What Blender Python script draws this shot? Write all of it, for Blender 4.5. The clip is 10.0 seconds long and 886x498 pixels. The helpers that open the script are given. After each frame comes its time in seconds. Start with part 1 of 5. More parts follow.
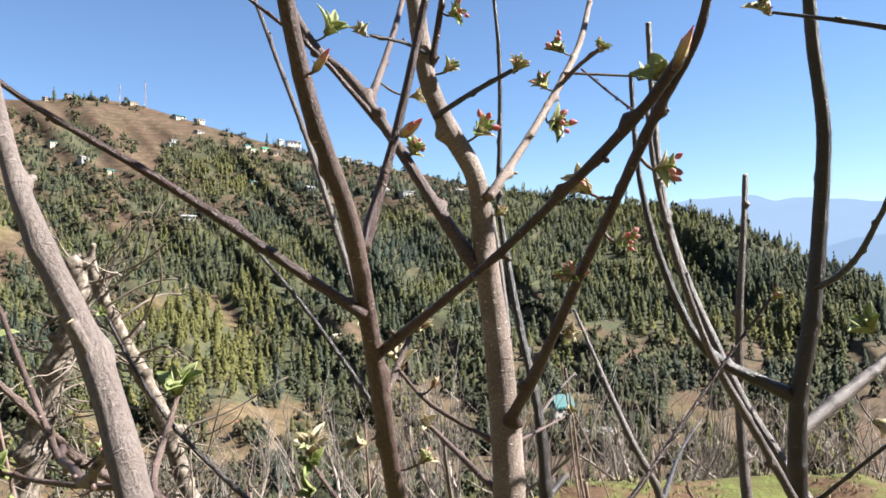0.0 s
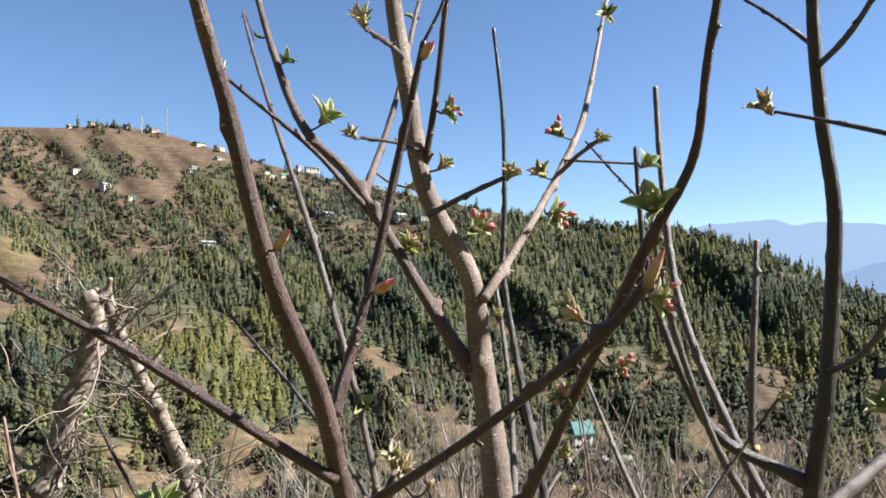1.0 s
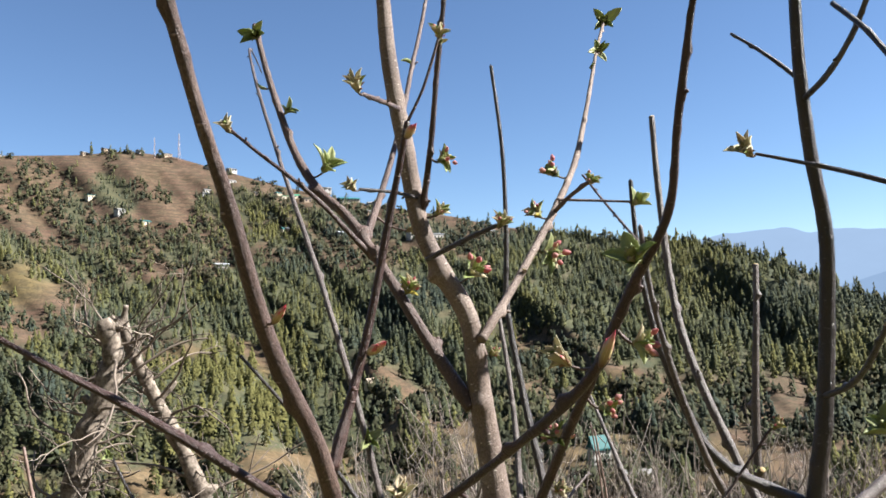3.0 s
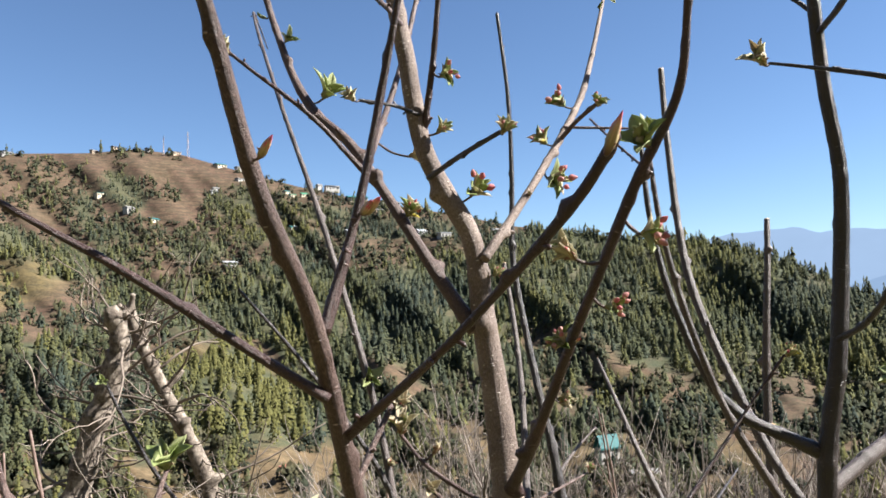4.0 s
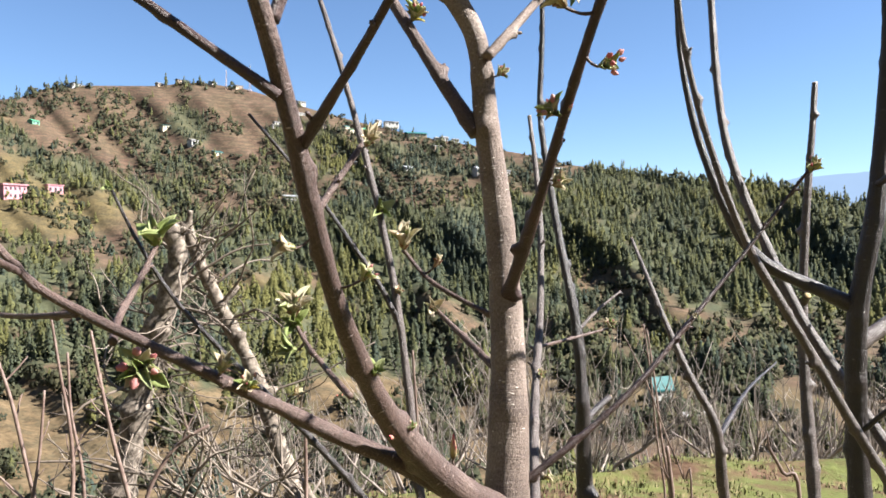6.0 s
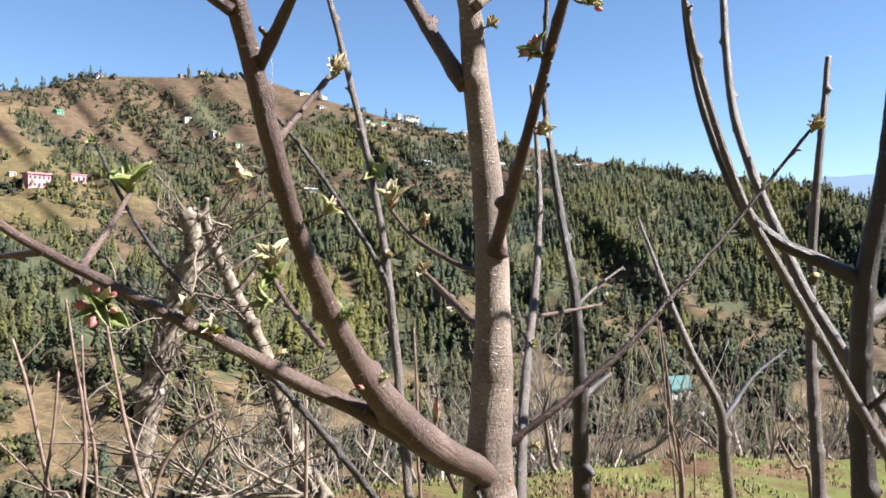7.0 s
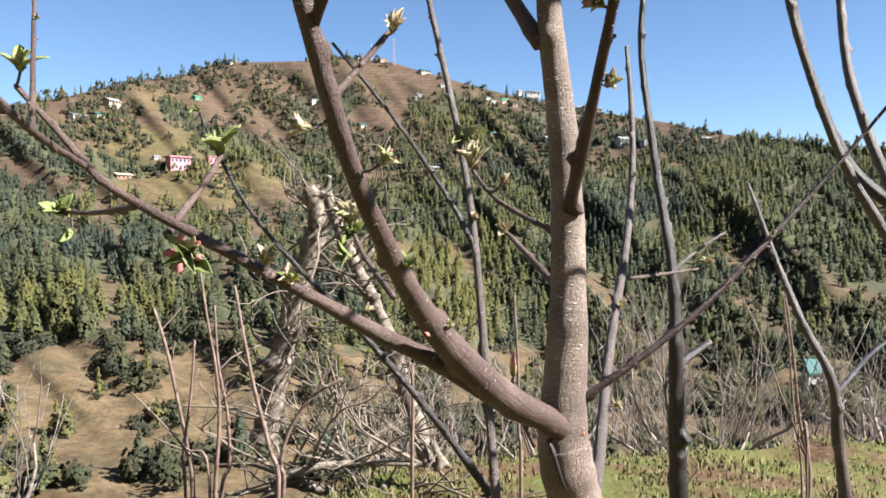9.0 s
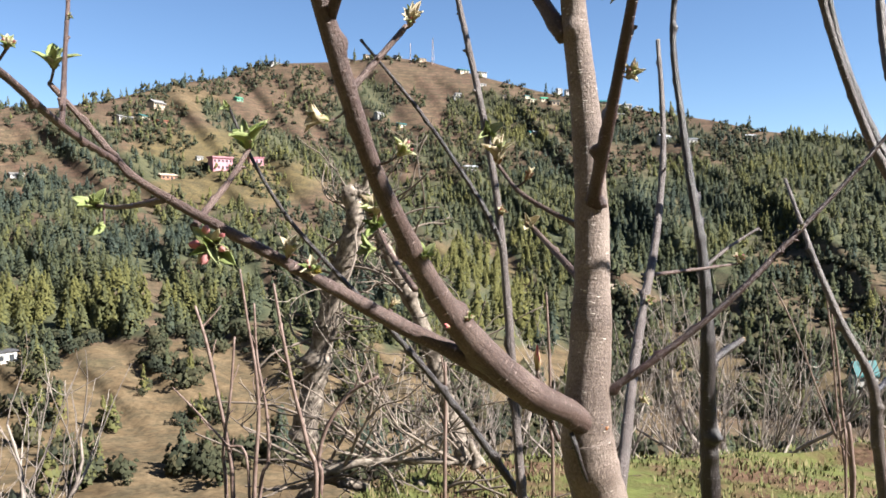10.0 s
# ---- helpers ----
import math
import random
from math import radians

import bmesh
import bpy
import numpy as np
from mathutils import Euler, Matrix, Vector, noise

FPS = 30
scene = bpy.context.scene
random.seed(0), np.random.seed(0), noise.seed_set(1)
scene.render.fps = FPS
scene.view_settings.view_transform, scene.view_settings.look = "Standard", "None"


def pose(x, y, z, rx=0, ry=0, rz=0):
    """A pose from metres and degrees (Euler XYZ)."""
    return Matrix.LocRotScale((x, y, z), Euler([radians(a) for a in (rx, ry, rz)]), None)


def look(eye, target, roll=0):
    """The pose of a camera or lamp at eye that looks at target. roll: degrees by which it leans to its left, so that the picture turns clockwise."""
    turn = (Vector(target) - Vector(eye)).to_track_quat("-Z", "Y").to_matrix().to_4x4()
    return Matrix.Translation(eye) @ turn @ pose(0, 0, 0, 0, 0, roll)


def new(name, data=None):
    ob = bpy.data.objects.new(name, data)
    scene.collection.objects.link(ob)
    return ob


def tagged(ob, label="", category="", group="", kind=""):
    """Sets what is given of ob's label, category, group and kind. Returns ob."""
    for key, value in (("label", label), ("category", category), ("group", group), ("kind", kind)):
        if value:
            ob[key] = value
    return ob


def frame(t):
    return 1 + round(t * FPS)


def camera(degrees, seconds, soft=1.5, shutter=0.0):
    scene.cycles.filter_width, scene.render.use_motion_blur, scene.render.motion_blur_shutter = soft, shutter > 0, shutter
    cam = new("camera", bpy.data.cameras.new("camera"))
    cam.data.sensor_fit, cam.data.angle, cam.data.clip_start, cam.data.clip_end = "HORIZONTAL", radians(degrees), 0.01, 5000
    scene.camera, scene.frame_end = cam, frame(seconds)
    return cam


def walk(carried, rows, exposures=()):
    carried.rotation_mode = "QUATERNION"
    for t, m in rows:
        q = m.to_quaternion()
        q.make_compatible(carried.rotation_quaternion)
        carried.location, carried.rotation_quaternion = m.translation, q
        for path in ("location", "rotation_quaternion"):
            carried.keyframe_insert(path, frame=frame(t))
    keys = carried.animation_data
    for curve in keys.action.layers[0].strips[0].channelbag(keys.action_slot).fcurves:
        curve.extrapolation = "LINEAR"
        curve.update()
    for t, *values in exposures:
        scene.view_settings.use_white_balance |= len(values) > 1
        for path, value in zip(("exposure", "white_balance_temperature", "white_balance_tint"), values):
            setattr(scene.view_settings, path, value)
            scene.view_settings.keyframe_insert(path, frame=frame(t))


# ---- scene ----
from collections import defaultdict

cam = camera(58.4, 10.0, soft=1.65)
PATH = [
    (0, (0.167, 0.089, 1.776), (0.13, 2.088, 1.806), -0.5),
    (0.5, (0.173, 0.098, 1.806), (0.106, 2.096, 1.876), -0.2),
    (1, (0.195, 0.112, 1.865), (0.114, 2.108, 1.959), -0.5),
    (1.5, (0.215, 0.096, 1.89), (0.13, 2.092, 1.989), -0.8),
    (2, (0.218, 0.066, 1.9), (0.121, 2.061, 1.999), -1.1),
    (3.3, (0.215, 0.078, 1.888), (0.102, 2.069, 2.03), -2.0),
    (3.5, (0.216, 0.086, 1.869), (0.099, 2.078, 2.004), -1.8),
    (4, (0.217, 0.106, 1.801), (0.085, 2.097, 1.935), -1.7),
    (4.1, (0.221, 0.113, 1.791), (0.072, 2.103, 1.922), -1.8),
    (4.5, (0.239, 0.11, 1.749), (0.024, 2.097, 1.843), -0.9),
    (5, (0.264, 0.11, 1.711), (0.002, 2.092, 1.756), -0.8),
    (5.5, (0.286, 0.123, 1.672), (-0.008, 2.101, 1.68), -0.7),
    (5.7, (0.276, 0.13, 1.664), (-0.006, 2.109, 1.651), -0.4),
    (6.8, (0.288, 0.18, 1.604), (-0.005, 2.159, 1.577), 0.2),
    (7, (0.309, 0.176, 1.604), (-0.016, 2.15, 1.571), 0.6),
    (7.5, (0.344, 0.17, 1.591), (-0.064, 2.127, 1.533), 0.6),
    (8, (0.36, 0.166, 1.588), (-0.124, 2.104, 1.506), 0.3),
    (8.5, (0.365, 0.166, 1.585), (-0.206, 2.08, 1.493), 0.2),
    (9, (0.361, 0.169, 1.583), (-0.259, 2.068, 1.491), 0.2),
    (9.5, (0.363, 0.171, 1.58), (-0.321, 2.048, 1.488), 0.2),
    (10, (0.378, 0.17, 1.577), (-0.334, 2.037, 1.483), 0.1),
]
walk(cam, [(t, look(eye, target, roll)) for t, eye, target, roll in PATH], [(t, e, 6140, 10) for t, e in ((0.0, 2.18), (1.5, 1.97), (3.8, 1.94), (5.5, 2.17), (7.5, 2.15), (10.0, 2.01))])

# ---- daylight: clear sky, morning sun high on the right ----
SUN_AZ, SUN_EL = radians(86), radians(41)   # clockwise from +y
to_sun = Vector((math.sin(SUN_AZ) * math.cos(SUN_EL), math.cos(SUN_AZ) * math.cos(SUN_EL), math.sin(SUN_EL)))
world = bpy.data.worlds.new("world")
scene.world = world
world.use_nodes = True
wn = world.node_tree.nodes
sky = wn.new("ShaderNodeTexSky")
sky.sky_type, sky.sun_disc = "NISHITA", False
sky.sun_elevation, sky.sun_rotation = SUN_EL, SUN_AZ
sky.altitude, sky.air_density, sky.dust_density, sky.ozone_density = 1800, 1.0, 0.2, 3.6
wn["Background"].inputs[1].default_value = 0.040
world.node_tree.links.new(sky.outputs[0], wn["Background"].inputs[0])
lamp = bpy.data.lights.new("sun", "SUN")
lamp.energy, lamp.angle, lamp.color = 5.0, radians(0.5), (1.0, 0.93, 0.83)
sun = new("sun", lamp)
sun.matrix_world = look(to_sun * 50, (0, 0, 0))


# ---- materials ----
class Mat:
    """A small helper to write node materials."""

    def __init__(self, name, rough=0.8):
        self.m = bpy.data.materials.new(name)
        self.m.use_nodes = True
        self.t = self.m.node_tree
        self.b = self.t.nodes["Principled BSDF"]
        self.b.inputs["Roughness"].default_value = rough
        self.b.inputs["Specular IOR Level"].default_value = 0.3

    def n(self, kind, **props):
        node = self.t.nodes.new("ShaderNode" + kind)
        for key, value in props.items():
            if key == "data_type":
                node.data_type = value
            elif key == "blend_type":
                node.blend_type = value
            elif key == "operation":
                node.operation = value
            elif key == "attribute_name":
                node.attribute_name = value
        return node

    def link(self, a, b):
        self.t.links.new(a, b)

    def coord(self, which="Object", scale=(1, 1, 1)):
        c, mp = self.n("TexCoord"), self.n("Mapping")
        mp.inputs["Scale"].default_value = scale
        self.link(c.outputs[which], mp.inputs["Vector"])
        return mp.outputs[0]

    def noise(self, vec, scale, detail=4.0, rough=0.6):
        nz = self.n("TexNoise")
        nz.inputs["Scale"].default_value, nz.inputs["Detail"].default_value = scale, detail
        nz.inputs["Roughness"].default_value = rough
        if vec is not None:
            self.link(vec, nz.inputs["Vector"])
        return nz.outputs["Fac"]

    def ramp(self, fac, stops):
        r = self.n("ValToRGB")
        els = r.color_ramp.elements
        while len(els) < len(stops):
            els.new(0.5)
        for e, (pos, col) in zip(els, stops):
            e.position, e.color = pos, (*col, 1)
        self.link(fac, r.inputs[0])
        return r.outputs[0]

    def mix(self, fac, a, b, blend="MIX"):
        x = self.n("Mix", data_type="RGBA", blend_type=blend)
        for sock, v in ((x.inputs[0], fac), (x.inputs[6], a), (x.inputs[7], b)):
            if isinstance(v, (int, float)):
                sock.default_value = v
            elif isinstance(v, tuple):
                sock.default_value = (*v, 1)
            else:
                self.link(v, sock)
        return x.outputs[2]

    def math(self, op, a, b=0.0):
        x = self.n("Math", operation=op)
        for sock, v in ((x.inputs[0], a), (x.inputs[1], b)):
            if isinstance(v, (int, float)):
                sock.default_value = v
            else:
                self.link(v, sock)
        return x.outputs[0]

    def attr(self, name):
        return self.n("Attribute", attribute_name=name).outputs["Fac"]

    def island(self):
        return self.n("NewGeometry").outputs["Random Per Island"]

    def objrand(self):
        return self.n("ObjectInfo").outputs["Random"]

    def color(self, c):
        if isinstance(c, tuple):
            self.b.inputs["Base Color"].default_value = (*c, 1)
        else:
            self.link(c, self.b.inputs["Base Color"])
        return self

    def bump(self, height, strength=0.3, dist=0.01):
        bp = self.n("Bump")
        bp.inputs["Strength"].default_value, bp.inputs["Distance"].default_value = strength, dist
        self.link(height, bp.inputs["Height"])
        self.link(bp.outputs[0], self.b.inputs["Normal"])
        return self


def bark(name, dark, mid, pale, rough=0.55, spots=0.5, spec=0.4):
    """Young apple bark: blotched grey-brown skin, wrinkle rings and raised pale lenticels across the stem."""
    m = Mat(name, rough)
    m.b.inputs["Specular IOR Level"].default_value = spec
    uv = m.coord("UV")
    ob = m.coord("Object")
    base = m.ramp(m.noise(ob, 22, 3, 0.5), [(0.25, tuple(0.55 * d + 0.45 * k for d, k in zip(dark, mid))), (0.5, mid), (0.75, tuple(0.45 * p + 0.55 * k for p, k in zip(pale, mid)))])
    grain = m.noise(m.coord("UV", (1, 0.45, 1)), 620, 5, 0.75)
    base = m.mix(m.math("MULTIPLY", m.ramp(grain, [(0.42, (1, 1, 1)), (0.56, (0, 0, 0))]), 0.55), base, dark)
    base = m.mix(m.math("MULTIPLY", m.ramp(grain, [(0.56, (0, 0, 0)), (0.72, (1, 1, 1))]), 0.6), base, pale)
    rings = m.noise(m.coord("UV", (0.12, 2.2, 1)), 160, 4, 0.7)
    cracks = m.ramp(rings, [(0.32, (1, 1, 1)), (0.42, (0, 0, 0))])
    base = m.mix(m.math("MULTIPLY", cracks, 0.55), base, tuple(c * 0.45 for c in dark))
    v = m.n("TexVoronoi")
    v.inputs["Scale"].default_value = 150
    m.link(m.coord("UV", (0.5, 1.3, 1)), v.inputs["Vector"])
    dots = m.ramp(v.outputs["Distance"], [(0.08, (1, 1, 1)), (0.20, (0, 0, 0))])
    dots = m.mix(1.0, dots, m.ramp(m.noise(uv, 70, 2), [(0.46, (0, 0, 0)), (0.54, (1, 1, 1))]), "MULTIPLY")
    base = m.mix(m.math("MULTIPLY", dots, spots), base, tuple(min(0.7, c * 1.6 + 0.10) for c in pale))
    m.color(base)
    h = m.math("ADD", m.math("MULTIPLY", rings, 0.6), m.math("MULTIPLY", dots, 0.8))
    h = m.math("ADD", h, m.math("MULTIPLY", m.noise(ob, 240, 4), 0.5))
    h = m.math("ADD", h, m.math("MULTIPLY", m.noise(m.coord("UV", (1, 0.1, 1)), 330, 3), 0.8))
    h = m.math("ADD", h, m.math("MULTIPLY", grain, 0.9))
    m.bump(h, 1.0, 0.0016)
    return m.m


BARK_TRUNK = bark("bark_trunk", (0.055, 0.039, 0.033), (0.185, 0.140, 0.116), (0.40, 0.330, 0.280), 0.6, 0.7, 0.3)
BARK_PALE = bark("bark_pale", (0.085, 0.066, 0.058), (0.15, 0.121, 0.108), (0.23, 0.193, 0.175), 0.6, 0.25, 0.3)
BARK_LIMB = bark("bark_limb", (0.022, 0.013, 0.011), (0.086, 0.053, 0.044), (0.23, 0.165, 0.138), 0.5, 0.65, 0.4)
BARK_RED = bark("bark_red", (0.016, 0.008, 0.0075), (0.040, 0.019, 0.0165), (0.12, 0.068, 0.058), 0.42, 0.6, 0.45)
BARK_GREY = bark("bark_grey", (0.032, 0.025, 0.023), (0.090, 0.070, 0.064), (0.21, 0.175, 0.160), 0.45, 0.5, 0.4)
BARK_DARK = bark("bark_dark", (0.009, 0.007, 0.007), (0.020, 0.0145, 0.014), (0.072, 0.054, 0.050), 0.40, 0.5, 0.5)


BARK_OLD = Mat("bark_old", 0.9)
ob_c = BARK_OLD.coord("Object")
c0 = BARK_OLD.ramp(BARK_OLD.noise(ob_c, 14, 8, 0.75), [(0.30, (0.035, 0.027, 0.022)), (0.44, (0.10, 0.080, 0.064)), (0.56, (0.22, 0.185, 0.15)), (0.74, (0.42, 0.375, 0.32))])
BARK_OLD.color(c0).bump(BARK_OLD.noise(BARK_OLD.coord("Object", (1, 1, 0.4)), 38, 6, 0.75), 0.9, 0.007)
CUT_WOOD = Mat("cut_wood", 0.7)
CUT_WOOD.color(CUT_WOOD.ramp(CUT_WOOD.noise(CUT_WOOD.coord("Object"), 260, 4), [(0.35, (0.30, 0.20, 0.09)), (0.6, (0.56, 0.42, 0.22))]))
CUT_WOOD = CUT_WOOD.m


def land():
    m = Mat("land", 0.95)
    m.b.inputs["Specular IOR Level"].default_value = 0.1
    ob = m.coord("Object")
    big, mid, fine = m.noise(ob, 0.02, 6, 0.65), m.noise(ob, 0.11, 6, 0.7), m.noise(ob, 0.7, 5, 0.7)
    dry = m.ramp(mid, [(0.3, (0.064, 0.043, 0.028)), (0.5, (0.110, 0.077, 0.050)), (0.7, (0.165, 0.118, 0.079))])
    soil = m.ramp(mid, [(0.3, (0.064, 0.041, 0.030)), (0.55, (0.115, 0.073, 0.052)), (0.75, (0.165, 0.112, 0.081))])
    col = m.mix(m.ramp(big, [(0.42, (0, 0, 0)), (0.58, (1, 1, 1))]), soil, dry)
    # terrace risers, dark with scrub, following the contour lines
    z = m.n("SeparateXYZ")
    m.link(ob, z.inputs[0])
    lift = m.math("ADD", z.outputs[2], m.math("MULTIPLY", big, 14.0))
    saw = m.math("FRACT", m.math("MULTIPLY", lift, 0.26))
    riser = m.ramp(saw, [(0.0, (1, 1, 1)), (0.16, (1, 1, 1)), (0.3, (0, 0, 0)), (0.93, (0, 0, 0)), (1.0, (1, 1, 1))])
    riser = m.mix(1.0, riser, m.ramp(m.noise(ob, 0.05, 3), [(0.34, (0, 0, 0)), (0.52, (1, 1, 1))]), "MULTIPLY")
    col = m.mix(m.math("MULTIPLY", riser, 0.5), col, (0.04, 0.036, 0.026))
    green = m.ramp(mid, [(0.3, (0.077, 0.059, 0.030)), (0.55, (0.126, 0.099, 0.047)), (0.75, (0.185, 0.144, 0.073))])
    col = m.mix(m.attr("green"), col, green)
    pale = m.ramp(mid, [(0.3, (0.074, 0.051, 0.029)), (0.5, (0.132, 0.094, 0.054)), (0.72, (0.190, 0.140, 0.084))])
    col = m.mix(m.attr("field"), col, pale)
    floor = m.ramp(mid, [(0.35, (0.048, 0.056, 0.035)), (0.65, (0.085, 0.086, 0.047))])
    mott = m.ramp(m.noise(m.coord("Object", (1, 1, 2.2)), 0.16, 7, 0.72), [(0.46, (0, 0, 0)), (0.58, (1, 1, 1))])
    col = m.mix(m.math("MULTIPLY", mott, 0.6), col, (0.062, 0.054, 0.034))
    col = m.mix(m.attr("wood"), col, floor)
    speck = m.ramp(fine, [(0.35, (0.45, 0.45, 0.42)), (0.6, (1, 1, 1))])
    col = m.mix(0.8, col, speck, "MULTIPLY")
    near = m.attr("near")
    gn = m.noise(ob, 3.0, 8, 0.7)
    turf = m.ramp(gn, [(0.3, (0.055, 0.034, 0.02)), (0.40, (0.085, 0.068, 0.03)), (0.52, (0.082, 0.090, 0.028)), (0.75, (0.125, 0.138, 0.042))])
    dirt = m.ramp(m.noise(ob, 9.0, 6), [(0.3, (0.06, 0.034, 0.021)), (0.7, (0.13, 0.082, 0.052))])
    turf = m.mix(m.ramp(m.noise(ob, 0.9, 4), [(0.48, (0, 0, 0)), (0.57, (1, 1, 1))]), turf, dirt)
    col = m.mix(near, col, turf)
    m.color(col)
    m.bump(m.math("ADD", gn, m.math("MULTIPLY", fine, 3.0)), 0.6, 0.08)
    return m.m


LAND = land()


def foliage(name, a, b, c):
    m = Mat(name, 0.85)
    m.b.inputs["Specular IOR Level"].default_value = 0.15
    ob = m.coord("Object")
    col = m.ramp(m.attr("tone"), [(0.0, a), (0.5, b), (1.0, c)])
    col = m.mix(0.7, col, m.ramp(m.noise(ob, 0.35, 3), [(0.3, (0.65, 0.65, 0.65)), (0.7, (1.0, 1.0, 1.0))]), "MULTIPLY")
    m.color(col)
    tr = m.n("BsdfTranslucent")
    m.link(col, tr.inputs[0])
    mixer = m.n("MixShader")
    mixer.inputs[0].default_value = 0.4
    m.link(m.b.outputs[0], mixer.inputs[1])
    m.link(tr.outputs[0], mixer.inputs[2])
    m.link(mixer.outputs[0], m.t.nodes["Material Output"].inputs[0])
    return m.m


PINE = foliage("pine_foliage", (0.060, 0.079, 0.064), (0.096, 0.107, 0.058), (0.165, 0.160, 0.055))
SCRUB = foliage("scrub_foliage", (0.044, 0.052, 0.036), (0.070, 0.074, 0.042), (0.11, 0.10, 0.056))


# ---- helpers for meshes ----
def part(name, bm, material, parent=None, label="", smooth=True):
    """Links a bmesh (world coordinates) as one mesh object, under a thing or a part where one is given."""
    me = bpy.data.meshes.new(name)
    bm.to_mesh(me)
    bm.free()
    me.materials.append(material)
    if smooth:
        me.shade_smooth()
    ob = new(name, me)
    if parent is not None:
        ob.parent = parent
        if parent.type == "EMPTY":
            ob.matrix_parent_inverse = Matrix.Translation(-parent.location)
    if label:
        ob["label"] = label
    return ob


def thing(name, at, label, category, group="", kind=""):
    ob = new(name)
    ob.location = at
    ob.empty_display_size = 0.05
    return tagged(ob, label, category, group, kind)


def lerp_table(x, table):
    xs, ys = zip(*table)
    return float(np.interp(x, xs, ys))


def step(a, b, x):
    """0 at a, 1 at b, smooth between; a may lie above b."""
    t = min(1.0, max(0.0, (x - a) / (b - a)))
    return t * t * (3 - 2 * t)


def blob(az, el, caz, cel, raz, rel, lean=0.0):
    """1 inside an ellipse of directions, 0 outside, soft at its rim."""
    d = math.hypot((az - caz - lean * (el - cel)) / raz, (el - cel) / rel)
    return 1 - step(0.75, 1.1, d)


# ---- the land: one sheet, from the orchard terrace over the valley to the ridge ----
EYE_Z = 1.7
RIDGE = [(-180, 12), (-75, 9.5), (-60, 7.0), (-50, 6.5), (-46.7, 6.6), (-43.2, 7.4), (-39.8, 8.5), (-36, 9.2), (-34.5, 9.9), (-33, 10.2), (-28, 10.5),
         (-25, 10.9), (-21.9, 10.6), (-17.5, 9.4), (-14, 8.5), (-9, 7.4), (-2.2, 6.2), (0.8, 5.4), (5.3, 4.8), (10, 4.0), (13.4, 3.8),
         (15.3, 3.4), (18.5, 2.4), (21.6, 1.1), (24.2, -0.2), (27, -1.6), (34, -4), (60, -6), (90, 2), (180, 12)]
EDGE = [(-180, 30), (-90, 14), (-60, 4.6), (-30, 4.8), (-26, 5.6), (-20, 6.8), (-4, 7.9), (9, 10.2), (25, 11.6), (60, 16), (120, 30), (180, 30)]
DIST = [(-26, 60), (-21, 130), (-17, 175), (-13, 235), (-10, 295), (-7, 370), (-3, 470), (1, 560), (5, 655), (9, 765), (14, 900)]
# spurs and ravines along the lines that fall to the right: how far the ground stands out
SPURS = [(-60, 0.0), (-27, 0.0), (-23, -0.10), (-18, 0.02), (-14.5, 0.14), (-12.0, 0.11), (-6.3, 0.27), (-2.0, 0.14), (2.8, 0.30), (6.2, 0.20), (7.4, 0.235), (9.6, 0.14), (10.6, 0.165),
         (13.7, 0.03), (20.0, 0.26), (24.0, 0.14), (28.0, 0.24), (40.0, 0.1), (60.0, 0.0)]


def ribs(az, el):
    """How far spurs stand out towards the viewer (parts of the distance)."""
    bend = 1.3 * noise.noise((az * 0.16, el * 0.2, 9.0)) + 0.5 * noise.noise((az * 0.5, el * 0.5, 2.0))
    q = az + 1.3 * el + bend
    low = step(-15, -8, el)
    v = lerp_table(q, SPURS) * low * step(-24, -17, az + 0.9 * el) * (0.30 - 0.20 * step(1, 6, el))
    p = az + 0.85 * el
    for wave, amp, k in ((7.0, 0.036, 0.0), (3.1, 0.026, 7.3), (1.3, 0.014, 3.1)):
        n = noise.noise((p / wave + k, el * 0.05 + k, 0.5))
        v += (amp * (1 - 2 * abs(n)) if wave > 5 else amp * n * 2) * (0.25 + 0.75 * low) * (1 - 0.6 * step(-16, -8, az))
    v += 0.09 * (1 - step(-1.2, 1.2, az + 18.3 + 0.75 * (el + 5) + 0.5 * bend)) * step(-15, -10, el) * (1 - step(-2.5, 0.5, el))   # the green spur
    v += 0.05 * math.exp(-((az + 6.6 + 0.55 * (el + 7.5)) / 1.6) ** 2) * (1 - step(-4, -2, el))                    # the bare spur
    v += 0.08 * (1 - step(-34.5, -29.5, az + 1.1 * (el - 5))) * (1 - step(8, 10, el))                              # the village spur
    return v


def distance(az, el):
    top = lerp_table(az, RIDGE)
    fade = 1 - step(top - 1.2, top, el) * 0.6
    return lerp_table(el, DIST) * (1 - ribs(az, el) * fade)


def spot(az, el, r=None):
    r = distance(az, el) if r is None else r
    a, e = radians(az), radians(el)
    return Vector((r * math.sin(a), r * math.cos(a), EYE_Z + r * math.tan(e)))


